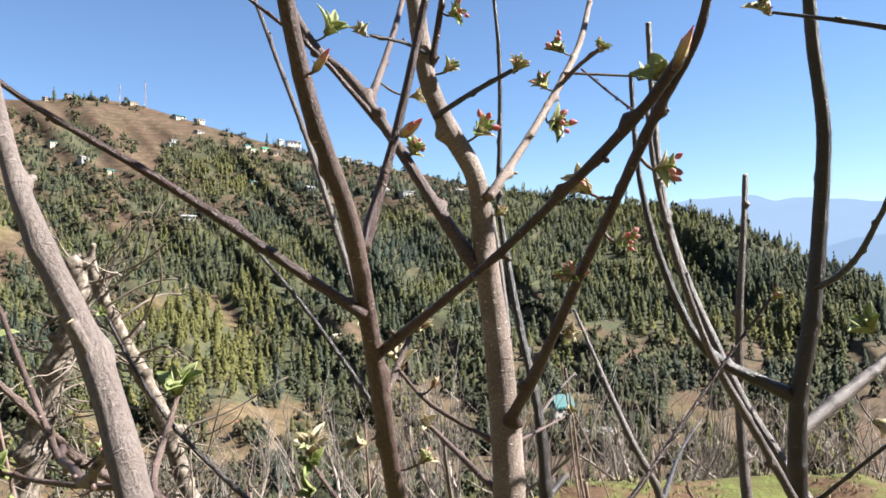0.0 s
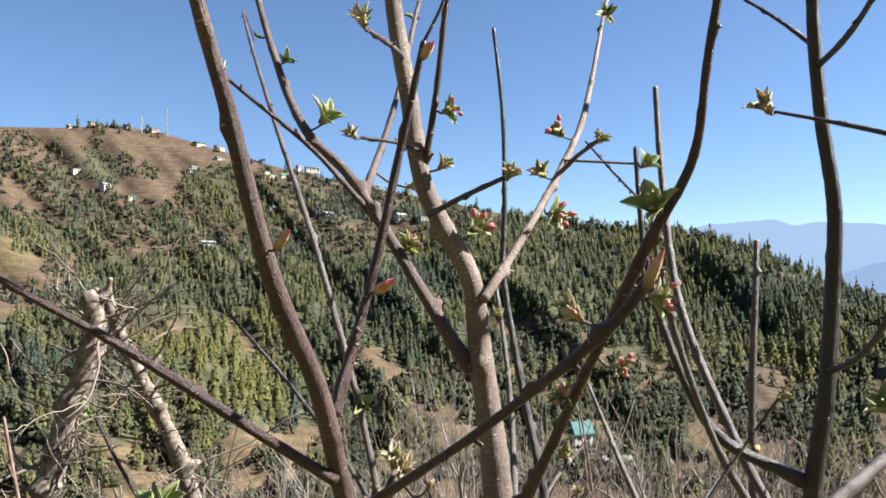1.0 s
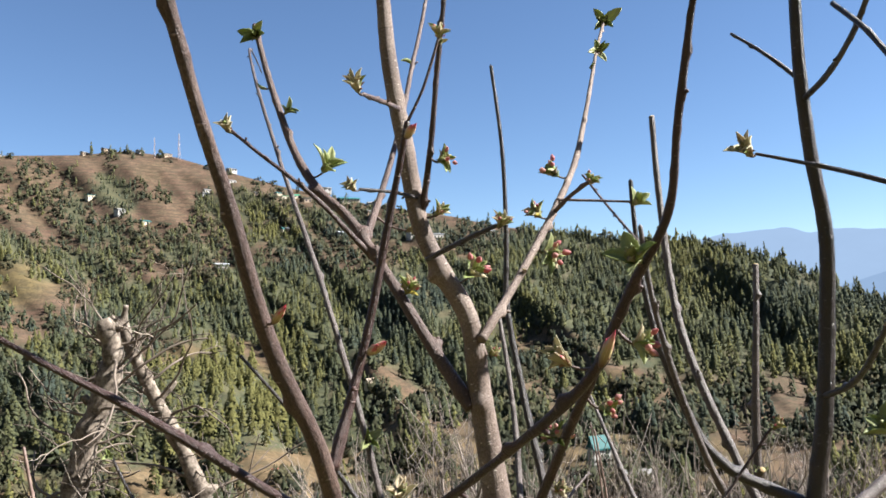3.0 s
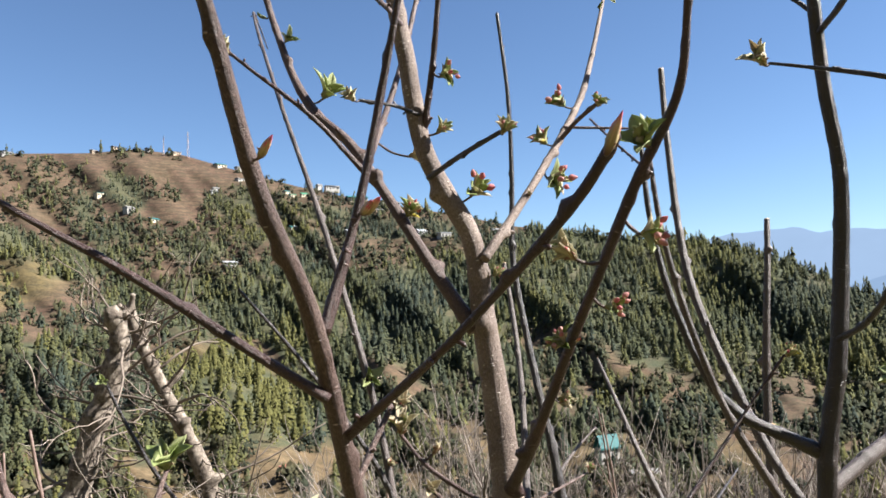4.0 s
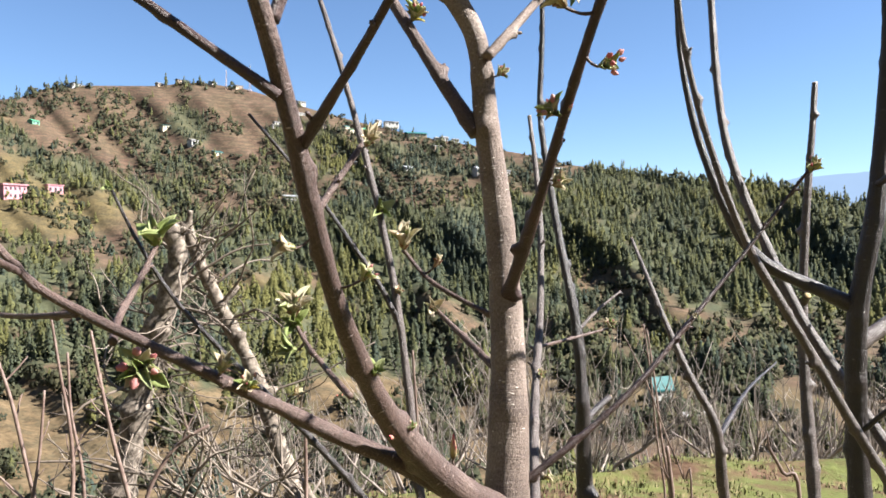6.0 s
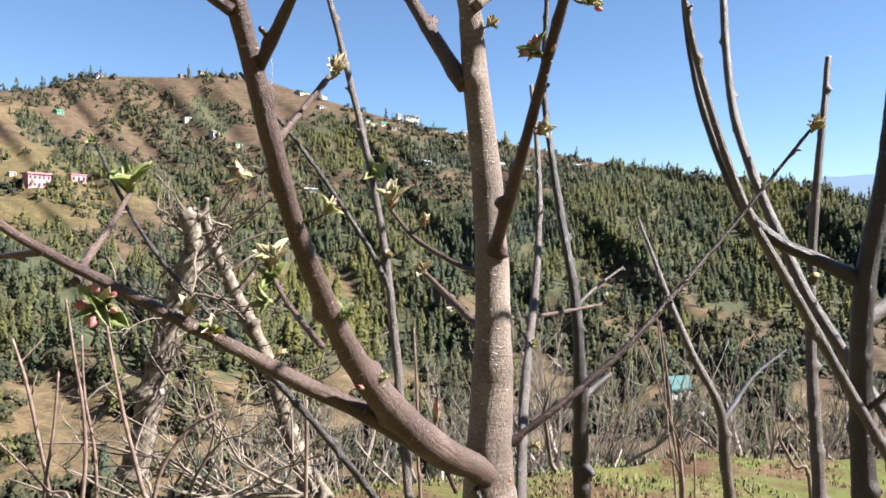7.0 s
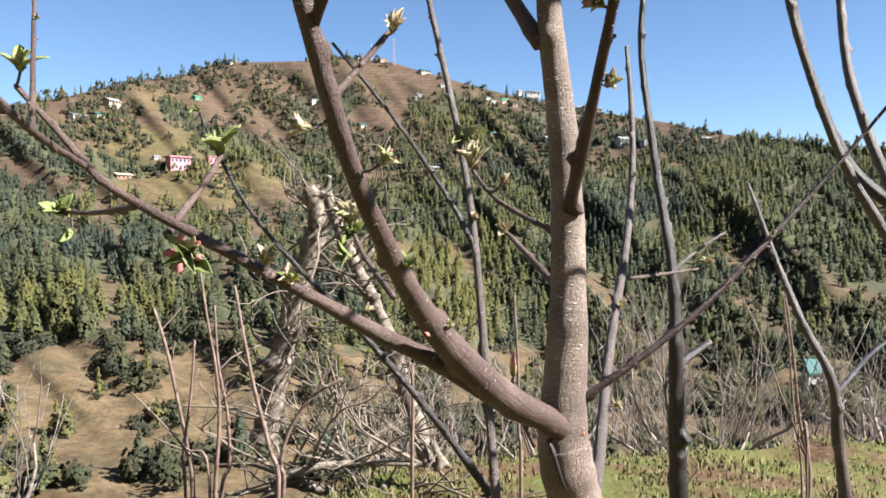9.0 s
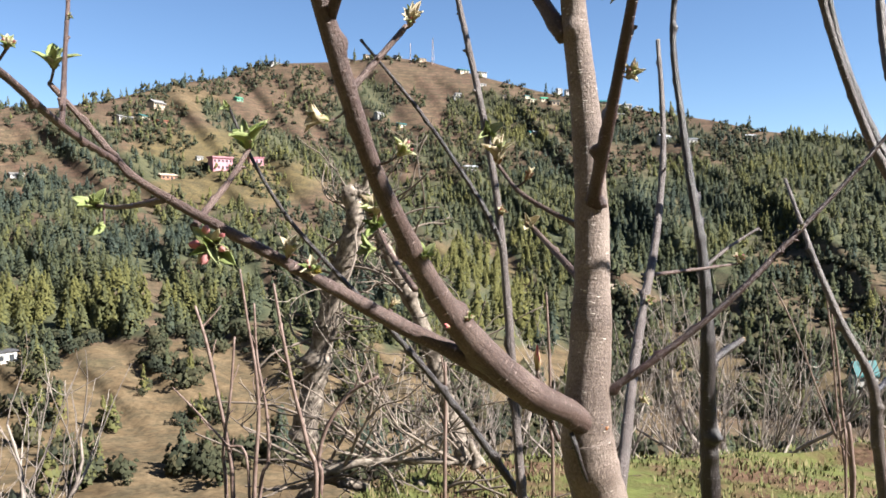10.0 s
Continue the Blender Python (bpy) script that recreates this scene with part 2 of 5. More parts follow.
def wooded(az, el):
    top = lerp_table(az, [(-60, 4), (-45, 1.5), (-36, -0.5), (-30, 0.3), (-26, 1.8), (-18, 2.6), (-10, 3.2), (-3, 3.7), (1, 4.6), (6, 5.6), (60, 9)])
    n = noise.noise((az * 0.35, el * 0.6, 3.0)) * 1.6 + noise.noise((az * 1.1, el * 1.5, 8.0)) * 0.7
    w = step(-0.5, 0.5, top + n - el) * step(-10.2, -9.0, el + n * 0.7)
    gap = noise.noise((az * 0.5, el * 0.8, 21.0)) + 0.5 * noise.noise((az * 1.7, el * 2.2, 5.0))
    w *= 1 - step(0.16, 0.34, gap) * (0.9 if az < -26 else 0.3)
    patch = max(blob(az, el, -17.5, 7.2, 2.8, 1.5, -0.6), blob(az, el, -15.5, 5.0, 3.4, 0.8, -0.3), blob(az, el, -27, 5.6, 1.4, 2.4, -0.5), blob(az, el, -7.0, 5.4, 5.5, 0.8, -0.2),
                blob(az, el, -21.0, 4.0, 2.0, 0.9), blob(az, el, -25.8, 8.0, 1.5, 1.5, -0.4), blob(az, el, -33.0, 4.6, 2.8, 1.1, -0.4), blob(az, el, -28.5, 3.2, 3.0, 1.2, -0.3), blob(az, el, -12.5, 6.6, 2.4, 0.6, -0.3), blob(az, el, -41.5, 3.0, 3.6, 1.1), blob(az, el, -45.5, 4.6, 2.6, 1.4), blob(az, el, -36.2, 6.3, 1.2, 1.4, -0.8))
    w = max(w, 0.85 * patch * step(-0.35, 0.05, 0.2 - gap + n * 0.2))
    if az < -31:
        w *= step(0.5, 0.9, abs(el + 9.2))
    bare = max(blob(az, el, 4.6, -3.7, 3.8, 2.1, -0.9), blob(az, el, 9.0, -6.0, 3.4, 1.6, -0.9), blob(az, el, -6.8, -7.6, 2.8, 4.2, -0.6),
               blob(az, el, -9.6, 3.3, 3.6, 0.95, 0.0), blob(az, el, -1.5, 3.7, 1.7, 0.5, 0.0), blob(az, el, -31.5, 0.5, 3.0, 2.2, -0.6),
               blob(az, el, -24, -2.6, 4.2, 1.0, -0.7), blob(az, el, -18.0, -10.4, 6.0, 0.9), blob(az, el, -15.6, -4.2, 1.0, 2.6, -1.0))
    w *= 1 - 0.85 * step(-4.5, -6.0, el) * step(-6, -3, az)
    return w * (1 - bare)


def near_height(az, r):
    """The orchard terrace, falling gently away, its bank, and the lower terrace; behind the viewer, an added slope out
    of view.
    """
    a, edge = radians(az), lerp_table(az, EDGE)
    front = 1 - step(62, 85, abs(az + 8))
    x, y = r * math.sin(a), r * math.cos(a)
    z = -0.1 * min(r, edge) * front + 0.05 * noise.noise((x * 0.9, y * 0.9, 1.0)) * step(0.5, 3, r)
    z += 0.30 * step(0.78, 0.92, r / edge) * (1 - step(0.97, 1.0, r / edge)) * step(2, 8, az) * noise.noise((x * 0.7, y * 0.7, 6.0)) * 1.4
    if r > edge:
        v = (r - edge) / 26.0
        z -= front * (1.2 * step(0, 0.05, v) + 9.0 * v ** 1.1)
        # the extra steepness behind is made up, to hold back sky fill light
        z += (1 - front) * (r - edge) * (0.25 + 0.55 * (step(112, 150, az) + step(-78, -100, az)))
    return z + 0.10 * noise.noise((x * 0.5, y * 0.5, 5.0)) * step(3, 9, r)


def build_land():
    azs = list(np.arange(-180, -75, 5.0)) + list(np.arange(-75, -55, 1.0)) + list(np.arange(-55, 32, 0.22)) + list(np.arange(32, 60, 1.0)) + list(np.arange(60, 180, 5.0))
    near_n, far_n = 40, 170
    verts, faces, tags = [], [], []
    rows = near_n + far_n + 3
    for az in azs:
        a = radians(az)
        edge = lerp_table(az, EDGE)
        front = 1 - step(62, 85, abs(az + 8))
        top = lerp_table(az, RIDGE)
        col = []
        for j in range(near_n):
            u = j / (near_n - 1)
            r = 0.35 + (edge - 0.35) * u / 0.7 if u < 0.7 else edge + (30 - edge if edge < 26 else 8) * ((u - 0.7) / 0.3) ** 1.5
            col.append((r, near_height(az, r), 1.0 if u <= 0.72 else 1 - step(0.72, 0.8, u)))
        for j in range(far_n + 1):
            u = j / far_n
            el = -26 + (top + 26) * u ** 0.8
            r = distance(az, el) if front > 0 else 60 + 600 * u
            z = EYE_Z + r * math.tan(radians(el))
            z += step(60, 200, r) * 0.5 * noise.noise((r * math.sin(a) * 0.05, r * math.cos(a) * 0.05, 2.0)) * (1 - step(0.96, 1, u))
            # same made-up steep slope out of view, blocking part of the sky
            z = z * front + (1 - front) * (r - edge) * (0.25 + 0.55 * (step(112, 150, az) + step(-78, -100, az)))
            col.append((r, z, 0.0))
        r, z, _ = col[-1]
        col.append((r * 1.25, z - r * 0.05, 0.0))
        col.append((r * 3.0, z - r * 0.45, 0.0))
        for r, z, near in col:
            verts.append((r * math.sin(a), r * math.cos(a), z))
            el = math.degrees(math.atan2(z - EYE_Z, r))
            far = r > 30
            # beyond 75 degrees, unseen: all dark wood, added to weaken bounce light
            w = (wooded(az, el) if abs(az) < 75 else 1.0) if far else 0.0
            g = 0.0
            if far:
                g = max(blob(az, el, -17.5, -6.5, 5.0, 4.4, -0.9), 0.9 * blob(az, el, -36, 3.0, 7, 3.0, -0.3), 0.55 * blob(az, el, 6, -11, 14, 2.0),
                        0.5 * blob(az, el, 9.0, -5.9, 2.6, 1.0, -0.9))
            fld = step(-7.5, -10.5, el) * (1 - step(-10, 4, az)) * far + 0.6 * blob(az, el, -6.6, -8.0, 1.9, 3.6, -0.5) * far + 0.5 * blob(az, el, 4.6, -3.6, 3.4, 1.9, -0.9) * far
            fld = max(fld, blob(az, el, -44, -9.25, 14, 0.42) * far, max(blob(az, el, -38.6, 7.6, 2.6, 1.0, -0.9), blob(az, el, -19.5, -10.6, 5, 0.7)) * far)
            tags.append((w, g, near, min(1.0, fld)))
    n = len(azs)
    for i in range(n):
        k = (i + 1) % n
        for j in range(rows - 1):
            faces.append((i * rows + j, k * rows + j, k * rows + j + 1, i * rows + j + 1))
    centre = len(verts)
    verts.append((0, 0, 0))
    tags.append((0, 0, 1, 0))
    for i in range(n):
        faces.append((centre, ((i + 1) % n) * rows, i * rows))
    me = bpy.data.meshes.new("ground")
    me.from_pydata(verts, [], [f[::-1] for f in faces])
    for k, name in enumerate(("wood", "green", "near", "field")):
        at = me.attributes.new(name, "FLOAT", "POINT")
        at.data.foreach_set("value", np.array([t[k] for t in tags], dtype=np.float32))
    me.materials.append(LAND)
    me.shade_smooth()
    return tagged(new("ground", me), "orchard terrace and terraced Himalayan hillside with dry grass and bare soil", "ground", kind="structure")


ground = build_land()


# ---- far mountains, a plain backdrop, their blue haze painted in as emission ----
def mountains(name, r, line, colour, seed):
    m = Mat(name + "_haze_glow", 1.0)
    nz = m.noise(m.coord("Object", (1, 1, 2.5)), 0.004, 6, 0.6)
    # distance haze is put into this colour, which glows on its own
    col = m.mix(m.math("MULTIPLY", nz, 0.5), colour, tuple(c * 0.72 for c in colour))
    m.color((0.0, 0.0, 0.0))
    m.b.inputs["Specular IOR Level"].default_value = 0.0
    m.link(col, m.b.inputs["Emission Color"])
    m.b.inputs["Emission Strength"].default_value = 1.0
    bm = bmesh.new()
    prev = None
    az = line[0][0]
    while az <= line[-1][0]:
        el = lerp_table(az, line) + 0.13 * noise.noise((az * 0.9, seed, 0)) + 0.05 * noise.noise((az * 4, seed, 0))
        a = radians(az)
        row = [bm.verts.new((rr * math.sin(a), rr * math.cos(a), EYE_Z + r * math.tan(radians(e)))) for rr, e in ((r * 1.05, el), (r, el * 0.5 - 1), (r * 0.92, -6))]
        if prev:
            for k in range(2):
                bm.faces.new((prev[k + 1], row[k + 1], row[k], prev[k]))
        prev = row
        az += 0.25
    ob = part(name, bm, m.m)
    return tagged(ob, "hazy blue mountain range far beyond the valley", "mountain", kind="structure")


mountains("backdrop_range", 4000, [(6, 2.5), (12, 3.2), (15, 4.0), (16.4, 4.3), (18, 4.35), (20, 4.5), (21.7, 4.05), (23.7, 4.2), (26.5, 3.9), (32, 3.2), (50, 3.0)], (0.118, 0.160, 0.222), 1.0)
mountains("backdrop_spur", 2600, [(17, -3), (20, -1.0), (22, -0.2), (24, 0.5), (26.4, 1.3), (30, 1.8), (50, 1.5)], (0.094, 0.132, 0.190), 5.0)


# ---- woods on the hillside ----
def clump(mesh, c, s, rng, axis, tone):
    """A ragged tuft; its normals point away from its tree's axis, so that a crown has one lit and one shaded side."""
    verts, faces, norms, tones = mesh
    k = len(verts)
    dx, dy = c[0] - axis[0], c[1] - axis[1]
    d = math.hypot(dx, dy) or 1.0
    dx, dy = dx / d, dy / d
    for x, y, z in ((0.95, 0, -0.4), (-0.4, 0.85, 0.0), (-0.4, -0.85, 0.0), (-0.1, 0, 1.15), (0.1, 0.1, -0.7)):
        j = rng.uniform(0.6, 1.35)
        p = (c[0] + (x * dx - y * dy) * s * j, c[1] + (x * dy + y * dx) * s * j, c[2] + z * s * j)
        verts.append(p)
        tones.append(tone)
        n = Vector((p[0] - axis[0], p[1] - axis[1], p[2] - axis[2] + 0.35 * s))
        norms.append((n + Vector((rng.uniform(-1, 1), rng.uniform(-1, 1), rng.uniform(-1, 1))) * 0.14 * n.length).normalized())
    faces.extend([(k, k + 1, k + 3), (k + 1, k + 2, k + 3), (k + 2, k, k + 3), (k + 1, k, k + 4), (k + 2, k + 1, k + 4), (k, k + 2, k + 4)])


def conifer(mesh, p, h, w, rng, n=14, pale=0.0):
    """A pine: boughs in ragged drooping tufts round an upright axis, a full skirt narrowing to a blunt top, with gaps."""
    full = rng.uniform(0.12, 0.35)
    # pale lifts the tone where a sunlit slope's brightness is painted in
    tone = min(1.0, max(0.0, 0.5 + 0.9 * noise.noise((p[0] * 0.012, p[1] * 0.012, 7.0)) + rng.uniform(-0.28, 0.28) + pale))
    size = w * 0.74 * (16 / n) ** 0.5
    for i in range(n):
        u = ((i + rng.random()) / n) ** 0.9
        prof = (0.62 + 0.38 * u / full) if u < full else (1 - ((u - full) / (1 - full)) ** 1.1) * 0.95 + 0.05
        a = rng.random() * 6.28
        rr = w * prof * rng.uniform(0.35, 0.95) * (1 + 0.45 * noise.noise((p[0] * 3.1 + math.cos(a), math.sin(a), u * 4.0)))
        z = p[2] + h * (0.06 + 0.88 * u)
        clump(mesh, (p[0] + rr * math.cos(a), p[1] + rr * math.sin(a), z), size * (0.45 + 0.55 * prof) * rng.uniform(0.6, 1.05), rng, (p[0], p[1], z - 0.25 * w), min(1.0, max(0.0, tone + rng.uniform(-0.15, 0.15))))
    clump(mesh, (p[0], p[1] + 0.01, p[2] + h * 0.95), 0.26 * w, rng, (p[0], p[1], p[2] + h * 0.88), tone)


def bush(mesh, p, h, w, rng, n=9):
    """A broad crown of small leaf tufts with an uneven outline."""
    tone = rng.random()
    for _ in range(n):
        a, rr, zz = rng.random() * 6.28, w * math.sqrt(rng.random()) * 0.8, h * rng.uniform(0.15, 0.85)
        clump(mesh, (p[0] + rr * math.cos(a), p[1] + rr * math.sin(a), p[2] + zz), w * rng.uniform(0.28, 0.5) * (9 / n) ** 0.42, rng, (p[0], p[1], p[2] + h * 0.3), tone)


def mass(name, verts, faces, material, label, category, norms=None, tones=None):
    me = bpy.data.meshes.new(name)
    me.from_pydata(verts, [], faces)
    me.materials.append(material)
    if norms:
        me.shade_smooth()
        me.normals_split_custom_set_from_vertices(norms)
        at = me.attributes.new("tone", "FLOAT", "POINT")
        at.data.foreach_set("value", np.array(tones, dtype=np.float32))
    return tagged(new(name, me), label, category, kind="stuff")


def plant_woods():
    rng = random.Random(4)
    pines, scrub = ([], [], [], []), ([], [], [], [])
    for _ in range(52000):
        az = rng.uniform(-53, 28)
        el = rng.uniform(-13, lerp_table(az, RIDGE))
        if rng.random() > wooded(az, el):
            continue
        d = distance(az, el)
        tall = lerp_table(el, [(-12, 14), (-6, 12), (-2, 9.5), (2, 8), (5, 6.5), (10, 5.5)])
        if rng.random() > 0.31 * (d / tall / 52) ** 1.7:
            continue
        p = spot(az, el, d)
        hgt = tall * rng.uniform(0.55, 1.1) * (1.0 + 0.3 * noise.noise((p.x * 0.02, p.y * 0.02, 0)))
        p.z -= 0.8
        # last argument: the green spur's sunlit look, put into its pines' tone
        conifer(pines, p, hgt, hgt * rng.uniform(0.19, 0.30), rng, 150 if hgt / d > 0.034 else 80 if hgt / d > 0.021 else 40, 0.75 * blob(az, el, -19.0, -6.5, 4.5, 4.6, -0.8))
    # single trees and scrub on the open slopes
    for _ in range(60000):
        az = rng.uniform(-53, 26)
        el = rng.uniform(-19, lerp_table(az, RIDGE))
        if wooded(az, el) > 0.5:
            continue
        n = noise.noise((az * 0.28, el * 0.5, 11.0)) + 0.6 * noise.noise((az * 0.9, el * 1.3, 2.0))
        n += (0.24 * step(9, 4, el) if az > -30 else 0.1) - 0.24 * step(-9, -11, el)
        dense = blob(az, el, -14, 5.5, 7, 2.6, -0.6) + blob(az, el, -20, 3.2, 6, 1.6, -0.5) + blob(az, el, -27, 6.0, 3, 2.0, -0.8) + 0.8 * blob(az, el, -43, 6.2, 4, 1.0) + blob(az, el, -37, 8.6, 3.5, 0.8) + blob(az, el, -4, 4.6, 6, 1.2) + 1.2 * blob(az, el, -24, 1.6, 5, 1.6, -0.4)
        n += 0.25 * min(1.0, dense) - (0.12 if az > -30 and el > 2 and not dense else 0.0)
        if el > 1.5:
            n = 1.9 * n - 0.12
        elif az < -28:
            n = 2.2 * n - 0.22
        if n < -0.05 or rng.random() > 0.34 + 1.4 * n:
            continue
        d = distance(az, el)
        if rng.random() > (d / 620) ** 1.4:
            continue
        p = spot(az, el, d)
        p.z -= 0.3
        if rng.random() < (0.2 if el > 2 else 0.3):
            hgt = rng.uniform(3.0, 8.5) * (1.3 if el < -8 else 1.0)
            conifer(pines, p, hgt, hgt * rng.uniform(0.18, 0.28), rng, 90 if d < 300 else 18)
        else:
            s = rng.uniform(0.8, 3.0) * (1.3 if el < -6 else 1.0)
            bush(scrub, p, s * rng.uniform(1.0, 1.9), s, rng, 60 if d < 300 else 16)
    # along the ridge
    for _ in range(460):
        az = rng.uniform(-53, 27)
        p = spot(az, lerp_table(az, RIDGE) - rng.uniform(0, 0.25))
        if noise.noise((az * 0.22, 0, 4.0)) < 0.0 and not -42 < az < -34 and az < 4:
            continue
        hgt = rng.uniform(4, 13) if rng.random() < 0.6 else rng.uniform(3, 7)
        if rng.random() < 0.6:
            conifer(pines, p, hgt, hgt * rng.uniform(0.12, 0.24), rng)
        else:
            bush(scrub, p, hgt * 0.7, hgt * 0.35, rng, 12)
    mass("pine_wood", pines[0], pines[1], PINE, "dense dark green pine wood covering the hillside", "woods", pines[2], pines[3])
    mass("scrub", scrub[0], scrub[1], SCRUB, "dull green scrub and bushes scattered over the dry slopes", "scrub", scrub[2], scrub[3])


plant_woods()


# ---- villages on the hillside ----
def plaster(name, c, rough=0.85):
    m = Mat(name, rough)
    ob = m.coord("Object")
    m.color(m.mix(0.6, c, m.ramp(m.noise(ob, 0.8, 5), [(0.3, (0.45, 0.435, 0.41)), (0.7, (1, 1, 1))]), "MULTIPLY"))
    return m.m


WALL_PINK, WALL_WHITE = plaster("wall_pink", (0.55, 0.27, 0.31)), plaster("wall_white", (0.45, 0.435, 0.41))
WALL_CREAM, WALL_TAN = plaster("wall_cream", (0.62, 0.54, 0.40)), plaster("wall_tan", (0.42, 0.33, 0.24))
WALL_BRICK, WALL_GREENW = plaster("wall_brick", (0.38, 0.20, 0.13)), plaster("wall_green", (0.16, 0.36, 0.24))
ROOF_GREY, ROOF_TIN = plaster("roof_grey", (0.20, 0.195, 0.19), 0.5), plaster("roof_tin", (0.36, 0.38, 0.41), 0.45)
ROOF_TEAL, ROOF_GREEN = plaster("roof_teal", (0.018, 0.115, 0.12), 0.65), plaster("roof_green", (0.06, 0.30, 0.18), 0.45)
ROOF_RED, ROOF_TAN, ROOF_DARK = plaster("roof_red", (0.36, 0.13, 0.09)), plaster("roof_tan", (0.40, 0.33, 0.25)), plaster("roof_dark", (0.07, 0.07, 0.075))
ROOF_PINK = plaster("roof_pink", (0.46, 0.22, 0.25))
WINDOW_DARK = plaster("window_dark", (0.05, 0.055, 0.06), 0.2)


def box(bm, x0, x1, y0, y1, z0, z1, m):
    vs = [bm.verts.new(m @ Vector((x, y, z))) for z in (z0, z1) for x, y in ((x0, y0), (x1, y0), (x1, y1), (x0, y1))]
    for f in ((3, 2, 1, 0), (4, 5, 6, 7), (0, 1, 5, 4), (1, 2, 6, 5), (2, 3, 7, 6), (3, 0, 4, 7)):
        bm.faces.new([vs[i] for i in f])


def house(az, el, wide, high, wall, roof, storeys, seed):
    """A hillside house facing the valley: walls on a plinth, a gabled or flat sheet roof with eaves, rows of windows and a door."""
    rng = random.Random(900 + seed)
    r = distance(az, el)
    p = spot(az, el, r)
    w, h = wide * r * 0.78, high * r * 0.8
    d = w * rng.uniform(0.5, 0.75)
    m = Matrix.Translation(p) @ Matrix.Rotation(radians(-az) + rng.uniform(0.25, 0.85), 4, "Z")
    gable = seed % 4 != 1
    ob = thing("house", p, {WALL_PINK: "pink-painted", WALL_WHITE: "whitewashed", WALL_CREAM: "cream-plastered", WALL_TAN: "unpainted concrete",
                            WALL_BRICK: "brick-red", WALL_GREENW: "green-painted"}[wall] + " hillside house with a low sheet roof", "house", "houses of the hill village")
    wall_h = h * (0.72 if gable else 0.9)
    bm = bmesh.new()
    box(bm, -w / 2, w / 2, 0, d, -h * 0.8, wall_h, m)
    body = part("wall", bm, wall, ob, smooth=False)
    bm = bmesh.new()
    e = 0.06 * w
    if gable:
        t = 0.05 * h
        for s in (0, 1):
            pts = []
            for x in (-w / 2 - e, w / 2 + e):
                y_eave, y_top = (-e, d / 2) if s == 0 else (d + e, d / 2)
                pts += [(x, y_eave, wall_h - t), (x, y_top, h)]
            a, b, c, f = pts[0], pts[2], pts[3], pts[1]
            lower = [bm.verts.new(m @ Vector(q)) for q in (a, b, c, f)]
            upper = [bm.verts.new(m @ Vector((q[0], q[1], q[2] + t))) for q in (a, b, c, f)]
            bm.faces.new(upper if s == 0 else upper[::-1])
            bm.faces.new(lower[::-1] if s == 0 else lower)
            for i in range(4):
                bm.faces.new((lower[i], lower[(i + 1) % 4], upper[(i + 1) % 4], upper[i]))
        for x in (-w / 2, w / 2):
            bm.faces.new([bm.verts.new(m @ Vector(q)) for q in ((x, 0, wall_h), (x, d, wall_h), (x, d / 2, h * 0.98))])
    else:
        box(bm, -w / 2 - e, w / 2 + e, -e, d + e, wall_h, h, m)
    part("roof", bm, roof, ob, smooth=False)
    n = max(2, min(6, int(w / 2.6)))
    for s in range(storeys):
        z0 = wall_h * (s + 0.32) / storeys
        for i in range(n):
            x = -w / 2 + w * (i + 0.5) / n
            bm = bmesh.new()
            low = -0.18 * wall_h / storeys if (i == n // 2 and s == 0) else 0.0
            box(bm, x - w / n * 0.22, x + w / n * 0.22, -0.06, 0.05, z0 + low, z0 + wall_h / storeys * 0.42, m)
            part("door" if low else "window", bm, WINDOW_DARK, ob, smooth=False)


def mast(az, el, high, wide, seed):
    """A slender lattice radio mast, banded red and white."""
    p = spot(az, el)
    ob = thing("radio_mast", p, "tall thin lattice radio mast with red and white bands", "mast")
    n = 10
    for i in range(n):
        bm = bmesh.new()
        for j in range(3):
            for k in (0, 1):
                a0, a1 = 2.094 * j, 2.094 * (j + k)
                z0, z1 = high * i / n, high * (i + 1) / n
                w0, w1 = wide * (1 - 0.75 * i / n), wide * (1 - 0.75 * (i + 1) / n)
                q0 = p + Vector((w0 * math.cos(a0), w0 * math.sin(a0), z0 - 0.5))
                q1 = p + Vector((w1 * math.cos(a1), w1 * math.sin(a1), z1 - 0.5))
                s = 0.08
                vs = [bm.verts.new(q + Vector(o)) for q in (q0, q1) for o in ((-s, -s, 0), (s, -s, 0), (s, s, 0), (-s, s, 0))]
                for f in ((0, 1, 5, 4), (1, 2, 6, 5), (2, 3, 7, 6), (3, 0, 4, 7)):
                    bm.faces.new([vs[c] for c in f])
        part("mast_section", bm, WALL_WHITE if i % 2 else MAST_RED, ob, smooth=False)


MAST_RED = plaster("mast_red", (0.60, 0.42, 0.38))
mast(-21.6, 10.4, 26, 1.5, 1)
mast(-23.2, 10.5, 20, 0.7, 2)


house(-36.3, 2.8, 0.0320, 0.0215, WALL_PINK, ROOF_PINK, 2, 1)
house(-34.0, 3.2, 0.0220, 0.0130, WALL_PINK, ROOF_PINK, 1, 1)
house(-39.8, 2.1, 0.0299, 0.0100, WALL_BRICK, ROOF_TAN, 1, 2)
house(-42.5, 6.0, 0.0242, 0.0078, WALL_WHITE, ROOF_GREY, 1, 3)
house(-41.2, 6.1, 0.0185, 0.0078, WALL_CREAM, ROOF_TEAL, 1, 4)
house(-40.1, 5.8, 0.0214, 0.0071, WALL_BRICK, ROOF_RED, 1, 5)
house(-40.4, 6.8, 0.0242, 0.0143, WALL_TAN, ROOF_GREY, 2, 6)
house(-49.0, 2.1, 0.0185, 0.0071, WALL_WHITE, ROOF_GREY, 1, 7)
house(-35.1, 7.6, 0.0128, 0.0064, WALL_GREENW, ROOF_GREEN, 1, 8)
